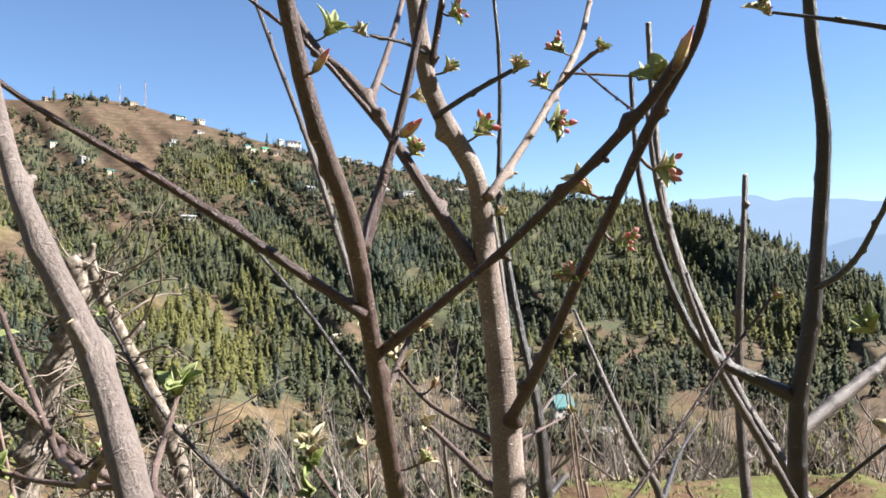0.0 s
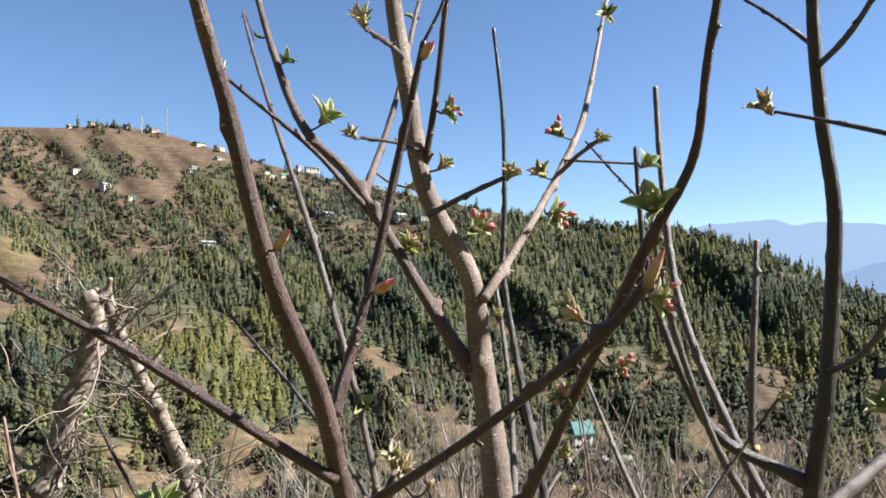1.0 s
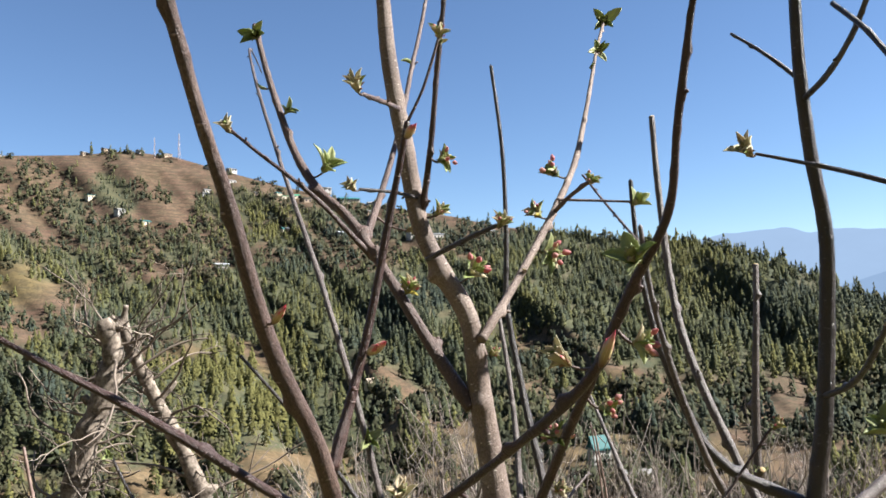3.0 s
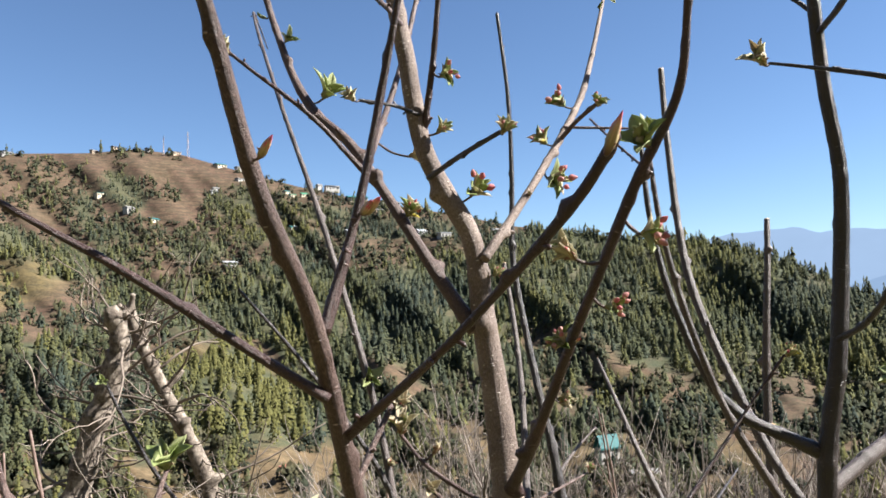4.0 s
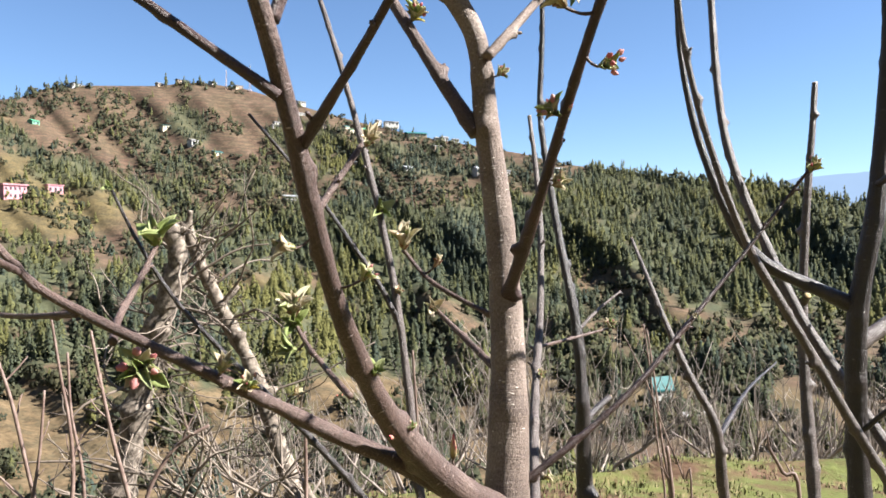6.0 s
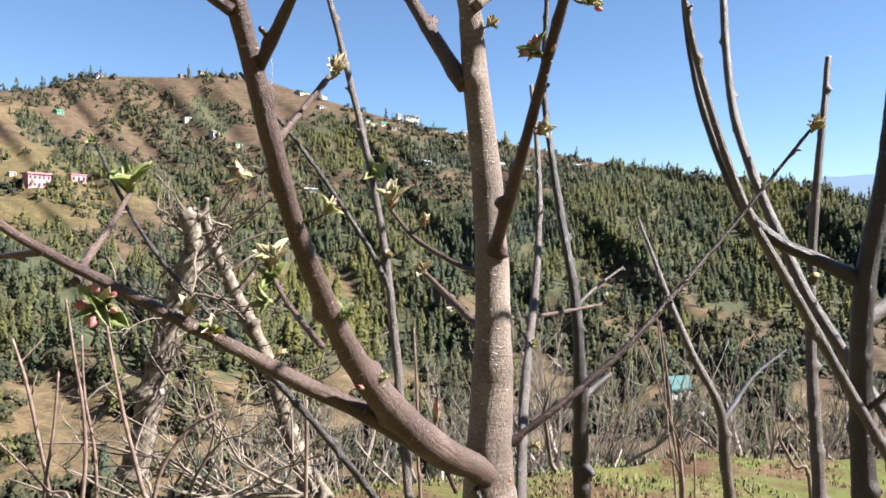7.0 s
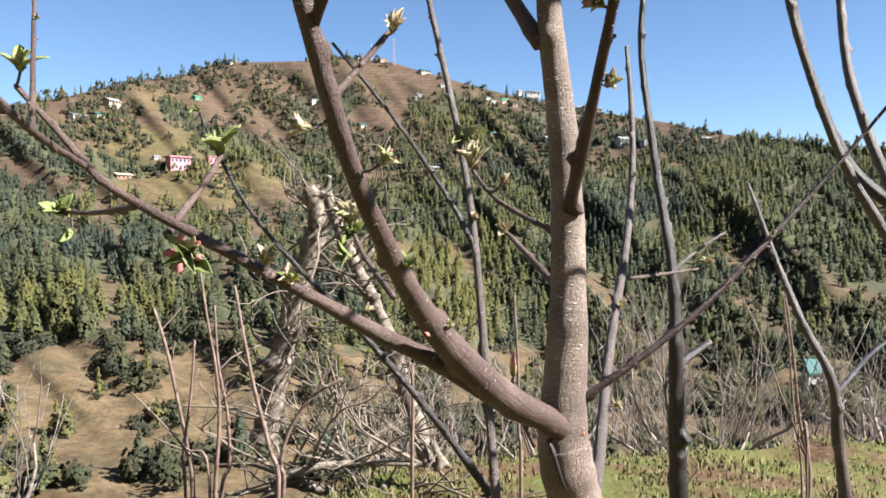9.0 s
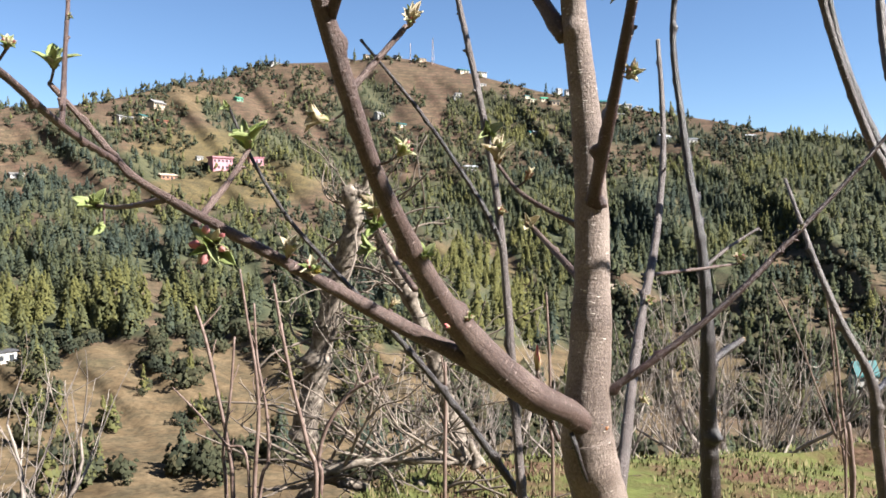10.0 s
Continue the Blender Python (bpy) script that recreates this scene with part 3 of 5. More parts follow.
house(-32.7, 10.1, 0.0143, 0.0057, WALL_WHITE, ROOF_GREY, 1, 9)
house(-37.8, 3.5, 0.0100, 0.0064, WALL_WHITE, ROOF_GREY, 1, 10)
house(-23.7, 6.0, 0.0185, 0.0071, WALL_CREAM, ROOF_TEAL, 1, 11)
house(-25.3, 6.7, 0.0143, 0.0086, WALL_WHITE, ROOF_GREY, 1, 12)
house(-49.8, -9.7, 0.0314, 0.0185, WALL_WHITE, ROOF_DARK, 1, 13)
house(-27.5, 10.5, 0.0114, 0.0057, WALL_TAN, ROOF_GREY, 1, 14)
house(-26.2, 10.8, 0.0114, 0.0057, WALL_TAN, ROOF_DARK, 1, 15)
house(-24.0, 10.8, 0.0114, 0.0050, WALL_WHITE, ROOF_GREY, 1, 16)
house(-22.3, 10.6, 0.0128, 0.0050, WALL_TAN, ROOF_GREY, 1, 17)
house(-19.3, 9.8, 0.0171, 0.0071, WALL_CREAM, ROOF_TEAL, 1, 18)
house(-18.0, 8.9, 0.0128, 0.0050, WALL_WHITE, ROOF_GREY, 1, 19)
house(-19.7, 8.2, 0.0107, 0.0057, WALL_WHITE, ROOF_GREY, 1, 20)
house(-27.1, 7.7, 0.0143, 0.0057, WALL_CREAM, ROOF_TEAL, 1, 21)
house(-12.5, 8.4, 0.0100, 0.0064, WALL_WHITE, ROOF_GREY, 1, 22)
house(-11.4, 8.3, 0.0128, 0.0064, WALL_WHITE, ROOF_GREY, 1, 23)
house(-13.6, 7.8, 0.0114, 0.0064, WALL_CREAM, ROOF_GREEN, 1, 24)
house(-12.8, 7.5, 0.0128, 0.0071, WALL_TAN, ROOF_GREY, 1, 25)
house(-10.4, 5.1, 0.0157, 0.0071, WALL_WHITE, ROOF_TIN, 1, 26)
house(-18.8, 3.0, 0.0214, 0.0071, WALL_WHITE, ROOF_TIN, 1, 27)
house(-14.2, 5.5, 0.0100, 0.0057, WALL_TAN, ROOF_TIN, 1, 28)
house(-16.3, 8.0, 0.0114, 0.0057, WALL_TAN, ROOF_GREY, 1, 29)
house(-14.8, 8.0, 0.0100, 0.0057, WALL_CREAM, ROOF_TEAL, 1, 30)
house(-7.9, 7.2, 0.0100, 0.0064, WALL_WHITE, ROOF_GREY, 1, 31)
house(-9.8, 7.4, 0.0314, 0.0100, WALL_CREAM, ROOF_TEAL, 2, 32)
house(-11.8, 8.3, 0.0143, 0.0064, WALL_WHITE, ROOF_GREY, 1, 33)
house(-8.2, 7.2, 0.0143, 0.0064, WALL_WHITE, ROOF_GREY, 1, 34)
house(-8.2, 6.6, 0.0185, 0.0064, WALL_TAN, ROOF_GREY, 1, 35)
house(-5.2, 4.9, 0.0200, 0.0093, WALL_WHITE, ROOF_TIN, 1, 36)
house(-3.5, 4.6, 0.0200, 0.0100, WALL_WHITE, ROOF_TIN, 1, 37)
house(-7.8, 7.2, 0.0114, 0.0071, WALL_WHITE, ROOF_GREY, 1, 38)
house(-7.0, 7.1, 0.0100, 0.0057, WALL_WHITE, ROOF_GREY, 1, 39)
house(0.3, 4.9, 0.0157, 0.0064, WALL_TAN, ROOF_TIN, 1, 40)
house(-14.4, 7.7, 0.0114, 0.0064, WALL_CREAM, ROOF_GREEN, 1, 41)
house(-19.8, 8.0, 0.0114, 0.0057, WALL_WHITE, ROOF_GREY, 1, 42)
house(-18.0, 9.7, 0.0143, 0.0050, WALL_WHITE, ROOF_GREY, 1, 43)
house(-14.4, 5.4, 0.0128, 0.0071, WALL_CREAM, ROOF_TEAL, 1, 44)
house(-18.9, 2.8, 0.0157, 0.0057, WALL_TAN, ROOF_TIN, 1, 45)
house(7.6, -12.1, 0.034, 0.056, WALL_WHITE, ROOF_TEAL, 3, 46)
house(10.0, -12.7, 0.044, 0.020, WALL_WHITE, ROOF_GREY, 1, 47)
house(-8.5, -5.8, 0.0185, 0.0143, WALL_CREAM, ROOF_TAN, 2, 48)
house(-15.2, -11.3, 0.0157, 0.0086, WALL_CREAM, ROOF_RED, 1, 49)
house(-8.4, -6.0, 0.0185, 0.0128, WALL_CREAM, ROOF_TAN, 2, 50)


# ---- stems, limbs and twigs ----
def smooth_path(pts, per):
    c = [Vector(p) for p in pts]
    ext = [2 * c[0] - c[1], *c, 2 * c[-1] - c[-2]]
    out = []
    for i in range(len(c) - 1):
        p0, p1, p2, p3 = ext[i:i + 4]
        for s in range(per):
            u = s / per
            out.append(0.5 * (2 * p1 + (p2 - p0) * u + (2 * p0 - 5 * p1 + 4 * p2 - p3) * u * u + (3 * p1 - p0 - 3 * p2 + p3) * u ** 3))
    out.append(c[-1])
    return out


def stem(name, pts, mm, material, parent, label="", per=None, sides=14, knots=0.17, cut=False, seed=0, lump=(0.14, 14.0)):
    """A tapering round stem through pts; mm: diameters from foot to tip. Knots swell it at its nodes; a cut end is flat, else it closes to a point."""
    rng = random.Random(seed * 77 + len(pts) * 13 + int(abs(pts[0][0]) * 1000))
    if per is None:
        length = sum((Vector(b) - Vector(a)).length for a, b in zip(pts, pts[1:]))
        per = int(min(30, max(6, length / (len(pts) - 1) / max(0.004, 0.00025 * mm[-1]))))
    if sides == 18:
        lump, knots = (0.07, 11.0), min(knots, 0.09)
    path = smooth_path(pts, per)
    n = len(path)
    dist = [0.0]
    for a, b in zip(path, path[1:]):
        dist.append(dist[-1] + (b - a).length)
    total = dist[-1]
    wide = np.interp(np.linspace(0, 1, len(pts)), np.linspace(0, 1, len(mm)), mm)
    nodes = []
    s = rng.uniform(0.01, 0.03)
    gap = max(0.018, mm[-1] * 0.0045)
    while s < total:
        nodes.append((s, rng.random() * 6.28, rng.uniform(0.3, 1.0), rng.random() < 0.45))
        s += rng.uniform(0.7, 1.5) * gap
    bm = bmesh.new()
    uv = bm.loops.layers.uv.new("UVMap")
    side = None
    rings = []
    for i, p in enumerate(path):
        t = (path[min(i + 1, n - 1)] - path[max(i - 1, 0)]).normalized()
        if side is None:
            side = t.orthogonal().normalized()
        side = (side - t * side.dot(t)).normalized()
        up = t.cross(side)
        d0 = float(np.interp(i / per, range(len(pts)), wide))
        r = (0.00037 + 0.00006 * min(1.0, d0 / 40)) * d0
        r *= 1 + lump[0] * noise.noise((dist[i] * lump[1], seed * 3.1, 0.0)) + 0.05 * noise.noise((dist[i] * 50, seed * 1.7, 4.0))
        ring = []
        for k in range(sides):
            a = 2 * math.pi * k / sides
            rr = r
            for s, na, ns, nub in nodes:
                d = (dist[i] - s) / (0.0035 + r * 0.45)
                if abs(d) < 2.2:
                    rr += r * knots * ns * math.exp(-d * d) * (0.4 + (7.0 if nub else 1.6) * max(0, math.cos(a - na)) ** 4)
            rr *= 1 + 0.3 * lump[0] * noise.noise((math.cos(a) * 1.5, math.sin(a) * 1.5, dist[i] * lump[1] * 1.8))
            ring.append(bm.verts.new(p + (side * math.cos(a) + up * math.sin(a)) * rr))
        rings.append((ring, r))
    for i in range(n - 1):
        (ra, r0), (rb, r1) = rings[i], rings[i + 1]
        for k in range(sides):
            f = bm.faces.new((ra[k], ra[(k + 1) % sides], rb[(k + 1) % sides], rb[k]))
            around = 2 * math.pi * r0
            for loop, (kk, ii) in zip(f.loops, ((k, i), (k + 1, i), (k + 1, i + 1), (k, i + 1))):
                loop[uv].uv = (kk / sides * around, dist[ii])
    # short spurs with blunt tips on some of the nodes
    if sides == 14:
        for s, na, ns, nub in nodes:
            i = min(n - 2, int(np.searchsorted(dist, s)))
            if not nub or rng.random() > 0.45 or i < 2:
                continue
            ring, r = rings[i]
            t = (path[i + 1] - path[i]).normalized()
            out = (ring[int(na / 6.2832 * sides) % sides].co - path[i]).normalized()
            way = (out + t * rng.uniform(0.3, 1.1)).normalized()
            across = way.cross(t).normalized()
            other = way.cross(across)
            long, thick = rng.uniform(0.6, 1.7) * (0.003 + 0.5 * r), min(0.0022, 0.0009 + 0.16 * r)
            loops = []
            for u, w in ((-0.3, 1.5), (0.35, 1.0), (0.75, 1.25), (1.0, 0.5)):
                c = path[i] + out * r * 0.9 + way * long * u
                loops.append([bm.verts.new(c + (across * math.cos(k * 1.0472) + other * math.sin(k * 1.0472)) * thick * w) for k in range(6)])
            for la, lb in zip(loops, loops[1:]):
                for k in range(6):
                    bm.faces.new((la[k], la[(k + 1) % 6], lb[(k + 1) % 6], lb[k]))
            bm.faces.new(loops[-1])
    tip = path[-1] + (path[-1] - path[-2]).normalized() * rings[-1][1] * (0.1 if cut else 1.2)
    v = bm.verts.new(tip)
    last = rings[-1][0]
    for k in range(sides):
        bm.faces.new((last[k], last[(k + 1) % sides], v))
    v0 = bm.verts.new(path[0])
    first = rings[0][0]
    for k in range(sides):
        bm.faces.new((first[(k + 1) % sides], first[k], v0))
    ob = part(name, bm, material, parent, label)
    if cut and material is not BARK_OLD.m:
        saw_cut(path[-1], (path[-1] - path[-2]).normalized(), rings[-1][1], parent, seed)
    return ob


def saw_cut(at, way, r, parent, seed):
    """The pale wood that a pruning cut laid bare: a slightly domed, uneven disc with a bark rim."""
    bm = bmesh.new()
    side = way.orthogonal().normalized()
    up = way.cross(side)
    tilt = (way + side * 0.25).normalized()
    loops = []
    for u, h in ((1.02, 0.0), (0.9, 0.22), (0.5, 0.30)):
        loops.append([bm.verts.new(at + (side * math.cos(k * 0.5236) + up * math.sin(k * 0.5236)) * r * u * (1 + 0.06 * math.sin(3 * k + seed)) + tilt * r * h) for k in range(12)])
    for la, lb in zip(loops, loops[1:]):
        for k in range(12):
            bm.faces.new((la[k], la[(k + 1) % 12], lb[(k + 1) % 12], lb[k]))
    bm.faces.new(loops[-1])
    part("cut_face", bm, CUT_WOOD, parent, "pale bare wood of a pruning cut")


# ---- the apple trees at hand ----
tree = thing("apple_tree", (0.361, 1.130, -0.207), "young apple tree with smooth brown bark and opening flower buds", "tree", "apple trees of the orchard")
B0 = stem("trunk", [(0.361, 1.130, -0.207), (0.347, 1.116, 0.394), (0.333, 1.102, 0.994), (0.247, 1.033, 1.224), (0.236, 1.020, 1.269), (0.230, 1.006, 1.304), (0.225, 1.003, 1.334), (0.224, 1.003, 1.353), (0.224, 1.012, 1.430)], [76.0, 70.0, 66.0, 66.0, 67.0, 68.0, 67.0, 60.0, 50.0], BARK_TRUNK, tree, cut=False, seed=0, sides=18)
B = stem("limb", [(0.224, 1.003, 1.353), (0.225, 1.022, 1.508), (0.216, 1.038, 1.653), (0.201, 1.038, 1.776), (0.190, 1.036, 1.871), (0.159, 1.039, 1.932), (0.136, 1.041, 1.984), (0.125, 1.042, 2.037), (0.118, 1.043, 2.092), (0.108, 1.044, 2.148), (0.100, 1.045, 2.206), (0.096, 1.045, 2.265), (0.075, 1.050, 2.615)], [58.0, 45.5, 38.5, 33.2, 29.8, 28.5, 27.0, 26.4, 26.3, 25.7, 24.5, 23.2, 17.4], BARK_TRUNK, tree, cut=False, seed=1, sides=18)
A = stem("limb", [(0.226, 1.004, 1.346), (0.214, 0.958, 1.374), (0.188, 0.905, 1.403), (0.154, 0.858, 1.450), (0.130, 0.812, 1.502), (0.119, 0.763, 1.556), (0.114, 0.714, 1.609), (0.110, 0.675, 1.670), (0.104, 0.642, 1.736), (0.097, 0.601, 1.803), (0.079, 0.558, 1.872), (0.067, 0.517, 1.957), (0.056, 0.468, 2.045), (0.023, 0.319, 2.360)], [30.0, 34.0, 36.0, 33.5, 26.5, 21.5, 18.3, 17.5, 16.4, 15.3, 14.2, 11.4, 9.9, 7.5], BARK_LIMB, tree, cut=False, seed=2, sides=18)
AL = stem("limb", [(0.103, 0.631, 1.739), (0.059, 0.615, 1.771), (0.012, 0.603, 1.805), (-0.036, 0.593, 1.837), (-0.084, 0.580, 1.867), (-0.128, 0.566, 1.901), (-0.233, 0.535, 2.004)], [10.5, 8.8, 8.6, 6.8, 5.7, 4.8, 3.6], BARK_RED, tree, cut=False, seed=3)
R = stem("limb", [(0.110, 0.656, 1.710), (0.148, 0.614, 1.742), (0.184, 0.572, 1.773), (0.214, 0.532, 1.802), (0.238, 0.496, 1.827), (0.258, 0.467, 1.850), (0.271, 0.450, 1.871)], [10.2, 8.4, 7.4, 7.2, 7.2, 7.0, 6.2], BARK_RED, tree, cut=False, seed=4)
A2 = stem("limb", [(0.104, 0.618, 1.783), (0.114, 0.628, 1.823), (0.125, 0.631, 1.863), (0.135, 0.630, 1.903), (0.144, 0.626, 1.943), (0.154, 0.616, 1.981), (0.164, 0.602, 2.018)], [10.6, 9.5, 8.3, 7.9, 7.5, 6.8, 6.0], BARK_RED, tree, cut=False, seed=5)
L = stem("limb", [(0.190, 1.035, 1.767), (0.149, 1.053, 1.830), (0.110, 1.074, 1.893), (0.072, 1.099, 1.953), (0.032, 1.120, 2.011), (-0.017, 1.145, 2.059), (-0.053, 1.175, 2.115), (-0.082, 1.205, 2.183), (-0.110, 1.236, 2.258), (-0.135, 1.267, 2.338)], [23.3, 20.3, 18.6, 18.8, 17.2, 15.8, 14.9, 13.6, 11.8, 10.4], BARK_LIMB, tree, cut=False, seed=6)
L2 = stem("limb", [(0.073, 1.108, 1.948), (0.037, 1.095, 1.989), (0.001, 1.085, 2.030), (-0.039, 1.083, 2.066), (-0.081, 1.089, 2.100), (-0.122, 1.099, 2.135)], [12.2, 10.1, 8.3, 7.3, 6.6, 6.1], BARK_RED, tree, cut=False, seed=7)
L3 = stem("limb", [(0.054, 1.112, 1.980), (0.075, 1.196, 2.082), (0.091, 1.278, 2.185), (0.102, 1.359, 2.290), (0.115, 1.440, 2.395), (0.138, 1.576, 2.604)], [12.7, 11.3, 9.9, 9.2, 8.5, 6.3], BARK_LIMB, tree, cut=False, seed=8)
C1 = stem("limb", [(0.204, 1.019, 1.849), (0.258, 1.092, 1.931), (0.306, 1.169, 2.011), (0.348, 1.251, 2.092), (0.377, 1.336, 2.177), (0.403, 1.423, 2.263), (0.429, 1.513, 2.350), (0.459, 1.603, 2.435)], [14.8, 13.1, 12.5, 12.0, 10.5, 8.8, 7.7, 7.2], BARK_TRUNK, tree, cut=False, seed=9)
S = stem("limb", [(0.223, 1.024, 1.583), (0.246, 0.962, 1.642), (0.268, 0.908, 1.706), (0.289, 0.856, 1.770), (0.311, 0.805, 1.832), (0.337, 0.769, 1.899), (0.366, 0.736, 1.963), (0.371, 0.708, 2.033), (0.377, 0.680, 2.102), (0.383, 0.652, 2.171), (0.408, 0.537, 2.501)], [20.0, 16.0, 12.9, 12.2, 12.0, 11.8, 10.0, 8.1, 7.6, 7.0, 5.2], BARK_RED, tree, cut=False, seed=10)
R2 = stem("limb", [(0.234, 1.003, 1.379), (0.303, 1.018, 1.432), (0.366, 1.037, 1.488), (0.420, 1.064, 1.547), (0.471, 1.091, 1.604), (0.519, 1.105, 1.664), (0.565, 1.107, 1.725)], [11.0, 9.5, 8.4, 7.6, 6.1, 5.0, 4.3], BARK_RED, tree, cut=False, seed=11)
LL = stem("limb", [(0.180, 0.896, 1.404), (0.132, 0.865, 1.442), (0.083, 0.835, 1.472), (0.037, 0.808, 1.503), (-0.008, 0.785, 1.531), (-0.055, 0.768, 1.558), (-0.104, 0.759, 1.583), (-0.151, 0.751, 1.611), (-0.191, 0.745, 1.653), (-0.232, 0.737, 1.696)], [24.0, 22.0, 18.5, 15.0, 13.6, 12.6, 11.2, 9.1, 7.5, 6.6], BARK_LIMB, tree, cut=False, seed=12)
LM = stem("twig", [(-0.165, 0.748, 1.623), (-0.112, 0.642, 1.639), (-0.054, 0.539, 1.660), (0.002, 0.436, 1.680), (0.057, 0.335, 1.717)], [8.3, 7.5, 6.7, 5.9, 4.4], BARK_LIMB, tree, cut=False, seed=13)
LV = stem("twig", [(-0.108, 0.632, 1.640), (-0.160, 0.685, 1.688), (-0.211, 0.737, 1.738), (-0.262, 0.790, 1.789), (-0.366, 0.897, 1.921)], [6.2, 5.8, 5.3, 4.9, 3.7], BARK_LIMB, tree, cut=False, seed=14)
LT = stem("limb", [(-0.091, 0.764, 1.563), (-0.112, 0.810, 1.579), (-0.118, 0.853, 1.607), (-0.117, 0.890, 1.645)], [10.2, 9.4, 8.1, 6.4], BARK_LIMB, tree, cut=False, seed=15)
LB = stem("twig", [(-0.118, 0.755, 1.587), (-0.206, 0.796, 1.581), (-0.291, 0.839, 1.584)], [7.7, 6.4, 5.1], BARK_LIMB, tree, cut=False, seed=16)
MC = stem("twig", [(0.217, 1.028, 1.559), (0.169, 1.059, 1.578), (0.124, 1.088, 1.602), (0.089, 1.118, 1.636)], [8.8, 7.5, 6.5, 5.9], BARK_LIMB, tree, cut=False, seed=17)
MD = stem("limb", [(0.218, 1.022, 1.498), (0.169, 1.089, 1.530), (0.119, 1.156, 1.563)], [11.1, 9.8, 7.4], BARK_LIMB, tree, cut=False, seed=18)
AT = stem("twig", [(0.106, 0.683, 1.659), (0.117, 0.712, 1.689), (0.130, 0.739, 1.720)], [7.6, 6.5, 5.9], BARK_LIMB, tree, cut=False, seed=19)
BT = stem("twig", [(0.141, 1.033, 1.948), (0.181, 0.976, 1.962), (0.226, 0.923, 1.976)], [8.9, 7.8, 6.7], BARK_DARK, tree, cut=False, seed=20)
BU = stem("limb", [(0.135, 1.041, 1.999), (0.151, 1.019, 2.083), (0.163, 0.995, 2.168), (0.176, 0.972, 2.253), (0.202, 0.927, 2.446)], [10.8, 9.4, 8.3, 7.6, 5.7], BARK_RED, tree, cut=False, seed=21)
BL = stem("twig", [(0.112, 1.044, 2.138), (0.110, 0.935, 2.118), (0.100, 0.826, 2.100)], [8.7, 7.2, 5.8], BARK_LIMB, tree, cut=False, seed=22)
BH = stem("twig", [(0.133, 1.036, 2.024), (0.108, 0.996, 2.027), (0.072, 0.967, 2.028)], [6.1, 5.1, 5.1], BARK_DARK, tree, cut=False, seed=23)
BD = stem("twig", [(0.214, 0.972, 1.349), (0.22, 0.966, 1.338), (0.226, 0.97, 1.315), (0.23, 0.978, 1.299)], [8.0, 6.5, 6.0, 5.0], BARK_DARK, tree, cut=False, seed=26)
C2 = stem("twig", [(0.308, 1.174, 2.014), (0.328, 1.142, 2.032), (0.353, 1.112, 2.048)], [8.9, 7.4, 7.4], BARK_LIMB, tree, cut=False, seed=24)
C3 = stem("twig", [(0.314, 1.182, 2.034), (0.364, 1.178, 2.030), (0.414, 1.174, 2.026)], [5.3, 4.7, 4.2], BARK_LIMB, tree, cut=False, seed=25)
tree = thing("apple_tree", (0.760, 1.427, -0.260), "dark-barked apple tree with pruned upright limbs and few buds", "tree", "apple trees of the orchard")
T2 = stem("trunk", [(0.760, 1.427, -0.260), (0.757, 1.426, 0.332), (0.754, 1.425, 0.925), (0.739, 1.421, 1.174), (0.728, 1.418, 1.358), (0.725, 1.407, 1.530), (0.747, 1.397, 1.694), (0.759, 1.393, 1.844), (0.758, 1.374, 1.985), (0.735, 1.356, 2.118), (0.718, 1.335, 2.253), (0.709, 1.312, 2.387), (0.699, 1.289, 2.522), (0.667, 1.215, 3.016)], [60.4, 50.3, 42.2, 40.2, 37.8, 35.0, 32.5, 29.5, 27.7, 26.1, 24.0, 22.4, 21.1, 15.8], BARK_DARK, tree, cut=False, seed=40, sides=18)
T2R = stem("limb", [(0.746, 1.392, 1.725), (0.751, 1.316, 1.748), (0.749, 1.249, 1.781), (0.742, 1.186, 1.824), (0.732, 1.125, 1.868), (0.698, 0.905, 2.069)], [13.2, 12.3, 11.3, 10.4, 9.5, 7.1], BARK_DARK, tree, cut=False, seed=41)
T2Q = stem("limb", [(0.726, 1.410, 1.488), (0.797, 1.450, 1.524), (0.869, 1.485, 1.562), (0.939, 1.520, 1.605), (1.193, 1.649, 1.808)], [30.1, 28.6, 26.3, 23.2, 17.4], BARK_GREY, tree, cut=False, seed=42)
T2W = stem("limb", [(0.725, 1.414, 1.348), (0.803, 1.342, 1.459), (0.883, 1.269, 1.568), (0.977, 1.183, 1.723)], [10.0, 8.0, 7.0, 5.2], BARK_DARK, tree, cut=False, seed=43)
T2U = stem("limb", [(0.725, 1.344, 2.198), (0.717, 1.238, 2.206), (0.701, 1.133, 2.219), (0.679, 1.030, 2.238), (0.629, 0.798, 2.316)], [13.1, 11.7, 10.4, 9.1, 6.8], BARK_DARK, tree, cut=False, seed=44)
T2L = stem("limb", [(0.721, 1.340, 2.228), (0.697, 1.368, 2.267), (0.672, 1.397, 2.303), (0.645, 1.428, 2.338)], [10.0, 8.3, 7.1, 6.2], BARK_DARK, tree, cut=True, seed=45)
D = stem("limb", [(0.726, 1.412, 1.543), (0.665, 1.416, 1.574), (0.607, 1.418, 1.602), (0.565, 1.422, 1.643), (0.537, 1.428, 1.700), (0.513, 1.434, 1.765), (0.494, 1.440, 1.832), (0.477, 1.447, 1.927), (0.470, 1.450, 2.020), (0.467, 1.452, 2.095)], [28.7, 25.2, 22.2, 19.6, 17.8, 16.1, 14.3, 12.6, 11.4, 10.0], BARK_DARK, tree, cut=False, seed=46)
